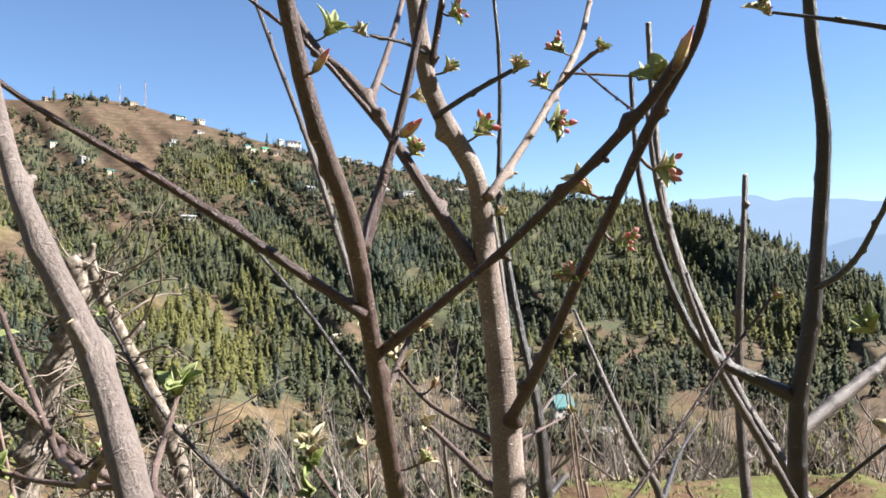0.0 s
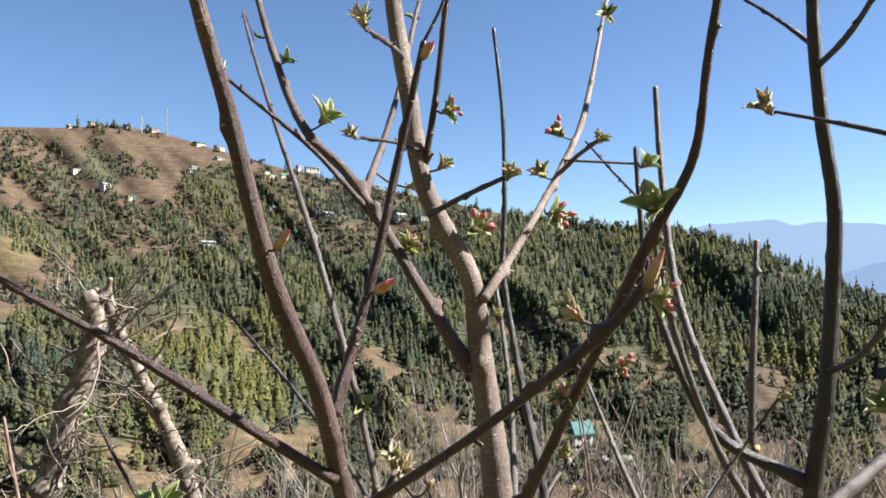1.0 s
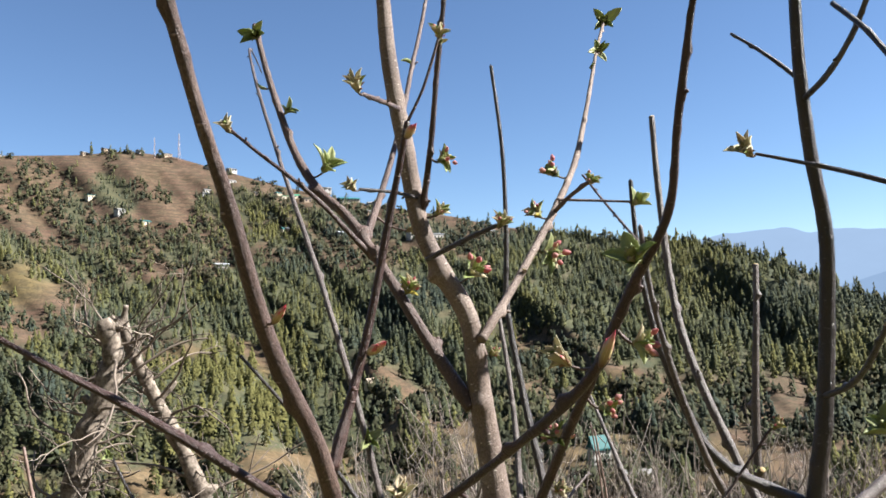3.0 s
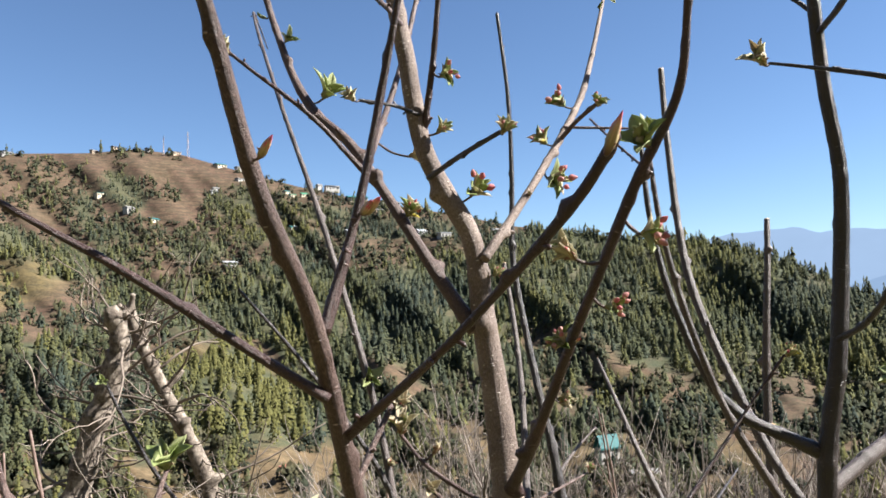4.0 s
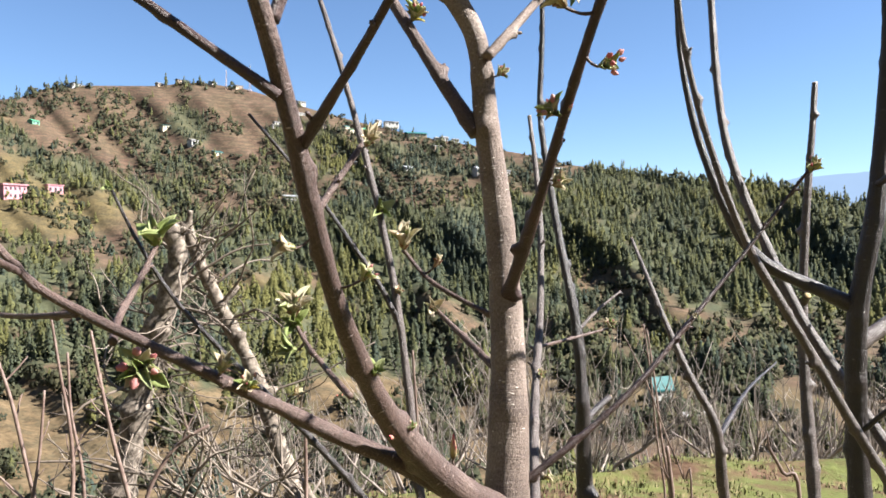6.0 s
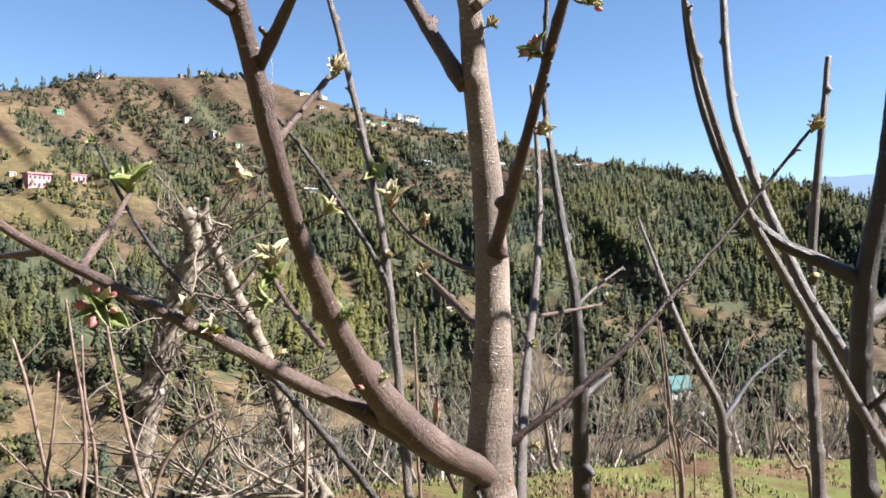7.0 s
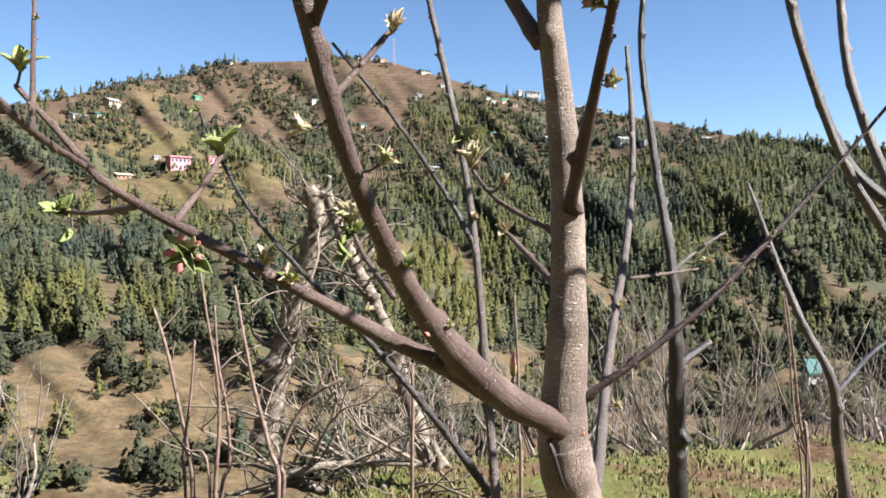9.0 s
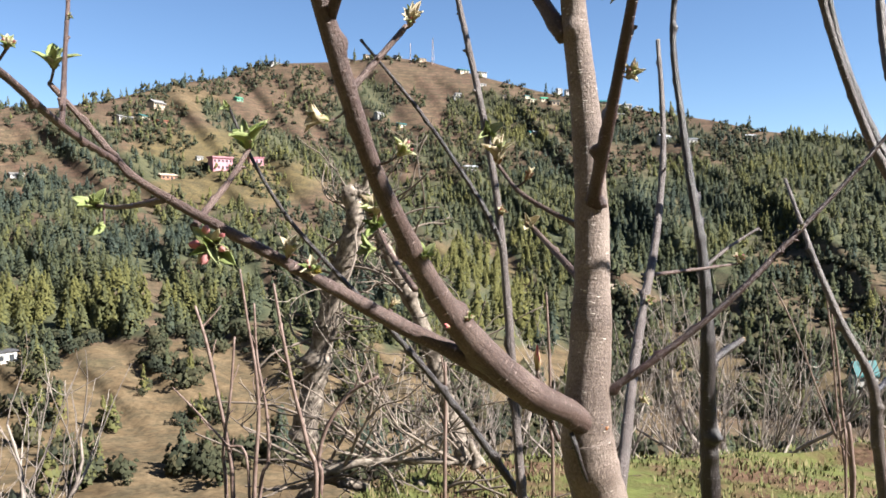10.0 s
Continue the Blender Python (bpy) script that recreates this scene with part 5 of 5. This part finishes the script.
cluster("scale", B0, (0.224, 1.004, 1.360), (0.246, 0.998, 1.362), 0.0350, 45)
cluster("bud", CF, (0.367, 1.545, 1.493), (0.371, 1.536, 1.503), 0.0243, 46)
cluster("leaf", LL, (-0.232, 0.737, 1.696), (-0.220, 0.731, 1.719), 0.0292, 47)
cluster("bud", LM, (-0.044, 0.520, 1.664), (-0.027, 0.517, 1.675), 0.0112, 48)
cluster("bud", B0, (0.247, 1.016, 1.280), (0.246, 1.005, 1.283), 0.0206, 49)
cluster("leaf", C1, (0.459, 1.603, 2.435), (0.458, 1.593, 2.431), 0.0439, 50)
cluster("leaf", C1, (0.429, 1.513, 2.350), (0.432, 1.503, 2.346), 0.0350, 51)
cluster("one", C1, (0.415, 1.465, 2.304), (0.408, 1.454, 2.301), 0.0219, 52)
cluster("leaf", L, (-0.130, 1.261, 2.324), (-0.131, 1.251, 2.318), 0.0383, 53)
cluster("one", L, (-0.100, 1.225, 2.230), (-0.111, 1.215, 2.224), 0.0202, 54)
cluster("leaf", L, (-0.082, 1.205, 2.183), (-0.066, 1.196, 2.184), 0.0247, 55)
cluster("closed", L2, (-0.122, 1.099, 2.135), (-0.123, 1.089, 2.137), 0.0269, 56)
cluster("red", A2, (0.162, 0.604, 2.013), (0.166, 0.595, 2.009), 0.0176, 57)
cluster("red", A2, (0.126, 0.631, 1.865), (0.135, 0.622, 1.864), 0.0175, 58)
cluster("pink", BU, (0.149, 1.021, 2.073), (0.170, 1.013, 2.069), 0.0313, 59)
cluster("one", L3, (0.103, 1.367, 2.300), (0.094, 1.357, 2.299), 0.0243, 60)
cluster("bud", A2, (0.164, 0.602, 2.018), (0.189, 0.591, 2.077), 0.0137, 61)
cluster("red", R, (0.267, 0.455, 1.865), (0.268, 0.447, 1.868), 0.0150, 62)
cluster("leaf", N, (-0.277, 1.073, 1.718), (-0.272, 1.063, 1.717), 0.0118, 63)
cluster("closed", T2Q, (0.848, 1.475, 1.550), (0.893, 1.466, 1.489), 0.0407, 64)
cluster("red", A, (0.139, 0.832, 1.479), (0.137, 0.821, 1.476), 0.0129, 65)
cluster("bud", A, (0.141, 0.835, 1.476), (0.151, 0.828, 1.483), 0.0120, 66)
cluster("closed", T2R, (0.735, 1.143, 1.853), (0.733, 1.133, 1.851), 0.0222, 67)
cluster("bud", S, (0.270, 0.905, 1.709), (0.280, 0.898, 1.704), 0.0185, 68)
cluster("red", S, (0.287, 0.861, 1.764), (0.290, 0.851, 1.762), 0.0095, 69)
cluster("closed", R2, (0.433, 1.071, 1.561), (0.431, 1.060, 1.562), 0.0072, 70)
cluster("bud", LV, (-0.241, 0.769, 1.767), (-0.232, 0.762, 1.764), 0.0076, 71)
cluster("bud", BU, (0.168, 0.986, 2.203), (0.169, 0.976, 2.200), 0.0191, 72)
cluster("closed", N, (-0.068, 1.100, 1.442), (-0.045, 1.097, 1.459), 0.0159, 73)
cluster("leaf", MX, (0.005, 0.947, 1.564), (0.007, 0.937, 1.564), 0.0240, 74)
cluster("bud", CS, (0.249, 1.295, 1.455), (0.256, 1.287, 1.456), 0.0158, 75)
cluster("bud", CS, (0.250, 1.153, 1.347), (0.267, 1.147, 1.350), 0.0167, 76)
cluster("leaf", V, (0.747, 1.745, 1.535), (0.746, 1.734, 1.536), 0.0251, 77)


# ---- the old tree, the bare orchard below the bank, shoots and grass ----
TWIG = Mat("bare_twig", 0.75)
TWIG.color(TWIG.ramp(TWIG.island(), [(0.0, (0.13, 0.108, 0.094)), (0.5, (0.21, 0.176, 0.152)), (1.0, (0.30, 0.262, 0.23))]))
TWIG_OLD = Mat("old_twig", 0.8)
TWIG_OLD.color(TWIG_OLD.ramp(TWIG_OLD.island(), [(0.0, (0.07, 0.055, 0.045)), (0.6, (0.17, 0.138, 0.112)), (1.0, (0.30, 0.255, 0.212))]))
SHOOT = Mat("red_shoot", 0.55)
SHOOT.color(SHOOT.ramp(SHOOT.noise(SHOOT.coord("Object"), 14, 4), [(0.3, (0.09, 0.056, 0.046)), (0.7, (0.22, 0.16, 0.135))]))


def tube(verts, faces, pts, r0, r1, sides=5):
    """A light tapering tube for bare twigs."""
    k = len(verts)
    n = len(pts)
    side = None
    for i, p in enumerate(pts):
        t = (pts[min(i + 1, n - 1)] - pts[max(i - 1, 0)]).normalized()
        side = t.orthogonal().normalized() if side is None else (side - t * side.dot(t)).normalized()
        up = t.cross(side)
        r = r0 + (r1 - r0) * i / (n - 1)
        for s in range(sides):
            a = 6.2832 * s / sides
            verts.append(p + (side * math.cos(a) + up * math.sin(a)) * r)
    for i in range(n - 1):
        for s in range(sides):
            a, b = k + i * sides + s, k + i * sides + (s + 1) % sides
            faces.append((a, b, b + sides, a + sides))
    verts.append(pts[-1] + (pts[-1] - pts[-2]).normalized() * r1)
    for s in range(sides):
        faces.append((k + (n - 1) * sides + s, k + (n - 1) * sides + (s + 1) % sides, k + n * sides))


def wander(rng, p, way, length, n, bend, lift):
    """A crooked line from p."""
    pts, d = [Vector(p)], Vector(way).normalized()
    for _ in range(n):
        d = (d + Vector((rng.uniform(-1, 1), rng.uniform(-1, 1), rng.uniform(-1, 1))) * bend + Vector((0, 0, lift))).normalized()
        pts.append(pts[-1] + d * length / n)
    return pts


def raw_part(name, verts, faces, material, parent):
    me = bpy.data.meshes.new(name)
    me.from_pydata(verts, [], faces)
    me.materials.append(material)
    me.shade_smooth()
    ob = new(name, me)
    ob.parent = parent
    ob.matrix_parent_inverse = Matrix.Translation(-parent.location)
    return ob


def twiggy(rng, verts, faces, p, way, length, r, level, bend, lift, kids):
    pts = wander(rng, p, way, length, 6, bend, lift)
    tube(verts, faces, smooth_path(pts, 2), r, r * 0.45, 6 if level == 2 else 4)
    if level:
        for _ in range(rng.randint(*kids)):
            i = rng.randint(1, 5)
            d = (pts[i + 1] - pts[i]).normalized()
            out = (d * 0.7 + Vector((rng.uniform(-1, 1), rng.uniform(-1, 1), rng.uniform(-0.5, 1)))).normalized()
            twiggy(rng, verts, faces, pts[i], out, length * rng.uniform(0.35, 0.65), r * 0.5, level - 1, bend, lift, kids)


def old_tree(lines):
    rng = random.Random(21)
    foot = Vector(lines[0][0][0])
    ob = thing("old_apple_tree", foot, "gnarled old apple tree with pruned grey limbs and tangled bare twigs", "tree", "apple trees of the orchard")
    for i, (pts, mm, name) in enumerate(lines):
        stem(name, pts, mm, BARK_OLD.m, ob, per=12, sides=20, knots=0.26, cut=True, seed=300 + i, lump=(0.32, 6.0))
    for i, (pts, mm, name) in enumerate(lines):
        path = smooth_path(pts, 6)
        for k in range(5 if i < 2 else 2):
            q = path[int(len(path) * rng.uniform(0.45, 0.99))]
            a, h = rng.choice((0.0, math.pi)) + rng.uniform(-0.8, 0.8), rng.uniform(0.10, 0.26)
            way = Vector((math.cos(a) * 0.7, math.sin(a) * 0.7, rng.uniform(0.5, 1.3))).normalized()
            stem("stub", [q, q + way * h * 0.5, q + way * h + Vector((0, 0, 0.03))], [95, 84, 74], BARK_OLD.m, ob, per=5, sides=12, knots=0.3, cut=True, seed=400 + i * 9 + k, lump=(0.4, 9.0))
        lo = int(len(path) * (0.18 if i < 2 else 0.1))
        for k in range((34, 32, 24, 24)[i]):
            verts, faces = [], []
            q = path[rng.randint(lo, len(path) - 2)]
            a = rng.choice((rng.uniform(-0.7, 0.7), math.pi + rng.uniform(-0.7, 0.7)))
            way = Vector((math.cos(a), 0.7 * math.sin(a) - 0.1, rng.uniform(-0.35, 0.8)))
            twiggy(rng, verts, faces, q, way, rng.uniform(0.4, 1.35) * (1.0 if i < 2 else 1.25), rng.uniform(0.007, 0.019), 2, 0.36, 0.03, (1, 3))
            raw_part("branch", verts, faces, TWIG_OLD.m, ob)
    return ob


def bare_tree(az, r, top_el, spread, seed, dense=1.0):
    """A leafless orchard tree: short trunk, a vase of limbs, many upright shoots."""
    rng = random.Random(seed)
    a = radians(az)
    foot = Vector((r * math.sin(a), r * math.cos(a), near_height(az, r) - 0.1))
    high = EYE_Z + r * math.tan(radians(top_el)) - foot.z
    ob = thing("apple_tree", foot, "leafless grey apple tree with many thin upright shoots", "tree", "bare apple trees below the bank")
    trunk = wander(rng, foot, (0, 0, 1), high * 0.28, 5, 0.08, 0.1)
    v, f = [], []
    tube(v, f, trunk, 0.075, 0.055, 8)
    raw_part("trunk", v, f, TWIG.m, ob)
    n = 7
    for i in range(n):
        b = 6.283 * (i + rng.uniform(-0.3, 0.3)) / n
        v, f = [], []
        way = Vector((math.cos(b) * spread * 1.25, math.sin(b) * spread * 1.25, rng.uniform(0.3, 1.1)))
        limb = wander(rng, trunk[rng.randint(2, 5)], way, high * rng.uniform(0.45, 0.62), 7, 0.24, 0.10)
        tube(v, f, limb, 0.045, 0.014, 6)
        for _ in range(int(13 * dense)):
            k = rng.randint(1, 7)
            w2 = Vector((math.cos(b) * rng.uniform(-0.3, 0.9), math.sin(b) * rng.uniform(-0.3, 0.9), rng.uniform(0.5, 1.6)))
            left = max(0.4, foot.z + high - limb[k].z)
            shoot = wander(rng, limb[k], w2, left * rng.uniform(0.3, 1.0), 6, 0.2, 0.12)
            tube(v, f, shoot, 0.012, 0.0035, 4)
            for _ in range(rng.randint(1, 4)):
                m = rng.randint(1, 5)
                tube(v, f, wander(rng, shoot[m], (rng.uniform(-1, 1), rng.uniform(-1, 1), rng.uniform(0.2, 1.2)), rng.uniform(0.2, 0.7), 4, 0.2, 0.1), 0.007, 0.003, 3)
        raw_part("limb", v, f, TWIG.m, ob)
    return ob


old_tree([([(-4.133, 7.660, -0.907), (-4.000, 7.666, -0.396), (-3.890, 7.669, 0.116), (-3.757, 7.675, 0.627), (-3.620, 7.684, 1.024), (-3.489, 7.692, 1.422), (-3.508, 7.684, 1.650), (-3.578, 7.671, 1.845)], [330, 312, 292, 275, 262, 250, 220, 165], "trunk"),
          ([(-2.351, 8.257, -1.504), (-2.476, 8.245, -1.023), (-2.632, 8.227, -0.543), (-2.787, 8.209, -0.063), (-2.941, 8.191, 0.358), (-3.106, 8.170, 0.687), (-3.277, 8.147, 1.047), (-3.460, 8.124, 1.438), (-3.614, 8.105, 1.869)], [235, 225, 212, 200, 188, 178, 168, 152, 130], "limb"),
          ([(-2.885, 5.675, -0.567), (-2.652, 5.768, -0.489), (-2.440, 5.851, -0.443), (-2.112, 5.977, -0.429), (-1.800, 6.095, -0.442), (-1.548, 6.190, -0.455)], [90, 81, 72, 63, 54, 45], "limb"),
          ([(-3.092, 5.794, -0.892), (-2.868, 5.892, -0.648), (-2.656, 5.970, -0.694), (-2.347, 6.083, -0.788), (-2.038, 6.198, -0.843)], [130, 122, 110, 95, 80], "limb")])
for i, (az, r, top, spread, dense) in enumerate(((1.5, 11.5, -4.6, 0.95, 1.2), (14.5, 13.0, -6.2, 0.95, 0.7), (-8.5, 14.0, -7.4, 0.9, 0.6), (21, 14.5, -7.2, 0.95, 0.6), (27.5, 15, -7.4, 0.95, 0.6),
                                                  (8.0, 19, -10.0, 0.95, 0.6), (-3.5, 18, -8.6, 0.95, 0.7), (18, 22, -9.0, 0.95, 0.7), (-14.5, 17, -10.5, 0.8, 0.5), (24, 23, -8.2, 0.95, 0.7),
                                                  (11.5, 24, -9.6, 0.95, 0.7), (-19, 14, -10.5, 0.7, 0.6), (32, 16, -6, 0.95, 0.6), (-47.5, 10, -9.0, 0.6, 0.5))):
    bare_tree(az, r, top, spread, 700 + i, dense)


def sapling(lines, label):
    low = min((Vector(q) for pts, _, _ in lines for q in pts), key=lambda q: q.z)
    az = math.degrees(math.atan2(low.x, low.y))
    foot = Vector((low.x, low.y, near_height(az, math.hypot(low.x, low.y)) - 0.1))
    ob = thing("apple_sapling", foot, label, "sapling")
    for i, (pts, r0, r1) in enumerate(lines):
        pts = [Vector(q) for q in pts]
        if pts[0].z > foot.z:
            pts = [Vector((pts[0].x * 0.7 + foot.x * 0.3, pts[0].y * 0.7 + foot.y * 0.3, foot.z))] + pts
        path = smooth_path(pts, 5)
        rng = random.Random(i * 5 + len(pts))
        v, f = [], []
        tube(v, f, path, r0, r1, 7)
        for _ in range(3):
            k = rng.randint(len(path) // 3, len(path) - 2)
            tube(v, f, wander(rng, path[k], (rng.uniform(-1, 1), rng.uniform(-1, 1), 1.2), rng.uniform(0.06, 0.16) * (r0 / 0.01) ** 0.6, 3, 0.2, 0.1), r1 * 0.7, r1 * 0.4, 4)
        raw_part("shoot", v, f, SHOOT.m, ob)


sapling([([(-3.076, 5.204, -0.586), (-3.055, 5.242, 0.021), (-3.087, 5.249, 0.406), (-3.141, 5.244, 0.705), (-3.209, 5.240, 1.132)], 0.0192, 0.0086),
         ([(-3.348, 5.315, -0.658), (-3.384, 5.319, -0.296), (-3.476, 5.308, 0.145), (-3.566, 5.294, 0.542), (-3.655, 5.276, 0.829)], 0.0221, 0.0110),
         ([(-2.534, 5.192, -0.512), (-2.599, 5.187, -0.132), (-2.704, 5.169, 0.281), (-2.790, 5.158, 0.693), (-2.855, 5.152, 1.044)], 0.0207, 0.0103),
         ([(-3.092, 5.303, -0.621), (-3.036, 5.337, -0.352), (-3.056, 5.349, 0.039), (-3.129, 5.342, 0.430), (-3.161, 5.351, 0.864)], 0.0174, 0.0087),
         ([(-3.337, 5.214, -0.622), (-3.365, 5.221, -0.266), (-3.320, 5.259, 0.168), (-3.299, 5.288, 0.603)], 0.0174, 0.0087),
         ([(-2.552, 5.291, -0.548), (-2.569, 5.297, -0.287), (-2.515, 5.329, -0.035), (-2.361, 5.398, 0.218), (-2.166, 5.475, 0.344)], 0.0189, 0.0126),
         ([(-3.119, 5.197, -0.406), (-3.284, 5.148, -0.193), (-3.490, 5.084, 0.041), (-3.674, 5.027, 0.233)], 0.0128, 0.0064)], "clump of reddish-brown upright apple shoots with pale nodes")
sapling([([(0.929, 4.815, 0.130), (0.876, 4.812, 0.520), (0.841, 4.812, 0.841), (0.799, 4.810, 1.129)], 0.0096, 0.0048),
         ([(0.914, 4.913, 0.096), (0.863, 4.911, 0.496), (0.826, 4.912, 0.889), (0.790, 4.910, 1.151)], 0.0082, 0.0041),
         ([(0.925, 4.713, 0.137), (0.917, 4.714, 0.294), (0.896, 4.714, 0.482)], 0.0141, 0.0110)], "thin reddish apple shoots standing in the grass")
sapling([([(0.589, 2.036, 0.991), (0.569, 2.035, 1.094), (0.529, 2.030, 1.196), (0.483, 2.024, 1.324), (0.434, 2.018, 1.426)], 0.0026, 0.0016)], "long thin brown apple shoot")
sapling([([(-0.390, 2.201, 0.792), (-0.392, 2.211, 1.015), (-0.396, 2.217, 1.156)], 0.0063, 0.0047)], "straight thin grey apple shoot")
sapling([([(-0.038, 1.997, 0.891), (-0.046, 2.003, 1.066), (-0.051, 2.009, 1.215), (-0.056, 2.011, 1.296), (-0.062, 2.014, 1.384)], 0.0047, 0.0027)], "straight thin brown apple shoot")
sapling([([(1.208, 3.348, 0.626), (1.143, 3.340, 0.747), (1.084, 3.332, 0.854)], 0.0086, 0.0064)], "short pruned grey apple shoot")


def sack():
    """A crumpled black sack among the old tree's roots."""
    a, r = radians(-34.2), 6.3
    p = Vector((r * math.sin(a), r * math.cos(a), near_height(-34.2, r)))
    bm = bmesh.new()
    bmesh.ops.create_icosphere(bm, subdivisions=4, radius=1.0)
    for v in bm.verts:
        n = noise.noise(v.co * 2.2) * 0.22 + abs(noise.noise(v.co * 5.5)) * 0.14
        v.co = Vector((v.co.x * 0.24, v.co.y * 0.24, max(-0.5, v.co.z) * 0.38)) * (1 + n)
        v.co += p + Vector((0, 0, 0.34))
    m = Mat("black_plastic", 0.35)
    m.color(m.ramp(m.noise(m.coord("Object"), 30, 4), [(0.3, (0.006, 0.006, 0.007)), (0.7, (0.02, 0.02, 0.022))]))
    tagged(part("sack", bm, m.m), "crumpled black plastic sack on the ground under the old tree", "sack")


sack()


def grass():
    rng = random.Random(8)
    verts, faces = [], []
    for _ in range(5200):
        az = rng.uniform(-34, 32)
        edge = lerp_table(az, EDGE)
        r = edge * math.sqrt(rng.uniform(0.12, 1.03))
        a = radians(az)
        x, y = r * math.sin(a), r * math.cos(a)
        if noise.noise((x * 0.9, y * 0.9, 3.0)) < -0.12 + rng.uniform(-0.15, 0.15):
            continue
        z = near_height(az, r)
        big = rng.random() < 0.08
        for _ in range(rng.randint(4, 8)):
            b, h = rng.random() * 6.28, rng.uniform(0.015, 0.045) * (2.2 if big else 1)
            bx, by = x + rng.uniform(-0.07, 0.07), y + rng.uniform(-0.07, 0.07)
            lean = rng.uniform(0.1, 0.8) * h
            w = 0.004 + 0.004 * rng.random()
            dx, dy = math.cos(b), math.sin(b)
            k = len(verts)
            verts.extend([(bx - dy * w, by + dx * w, z - 0.01), (bx + dy * w, by - dx * w, z - 0.01), (bx + dx * lean * 0.4 - dy * w * 0.8, by + dy * lean * 0.4 + dx * w * 0.8, z + h * 0.6),
                          (bx + dx * lean * 0.4 + dy * w * 0.8, by + dy * lean * 0.4 - dx * w * 0.8, z + h * 0.6), (bx + dx * lean, by + dy * lean, z + h)])
            faces.extend([(k, k + 1, k + 3, k + 2), (k + 2, k + 3, k + 4)])
    m = Mat("grass_blade", 0.7)
    m.color(m.ramp(m.island(), [(0.0, (0.065, 0.075, 0.022)), (0.5, (0.10, 0.112, 0.032)), (0.75, (0.14, 0.125, 0.05)), (1.0, (0.20, 0.155, 0.085))]))
    mass("grass", verts, faces, m.m, "short green and straw-coloured grass on the orchard terrace", "grass", [(0.0, 0.0, 1.0)] * len(verts), [0.0] * len(verts))


grass()
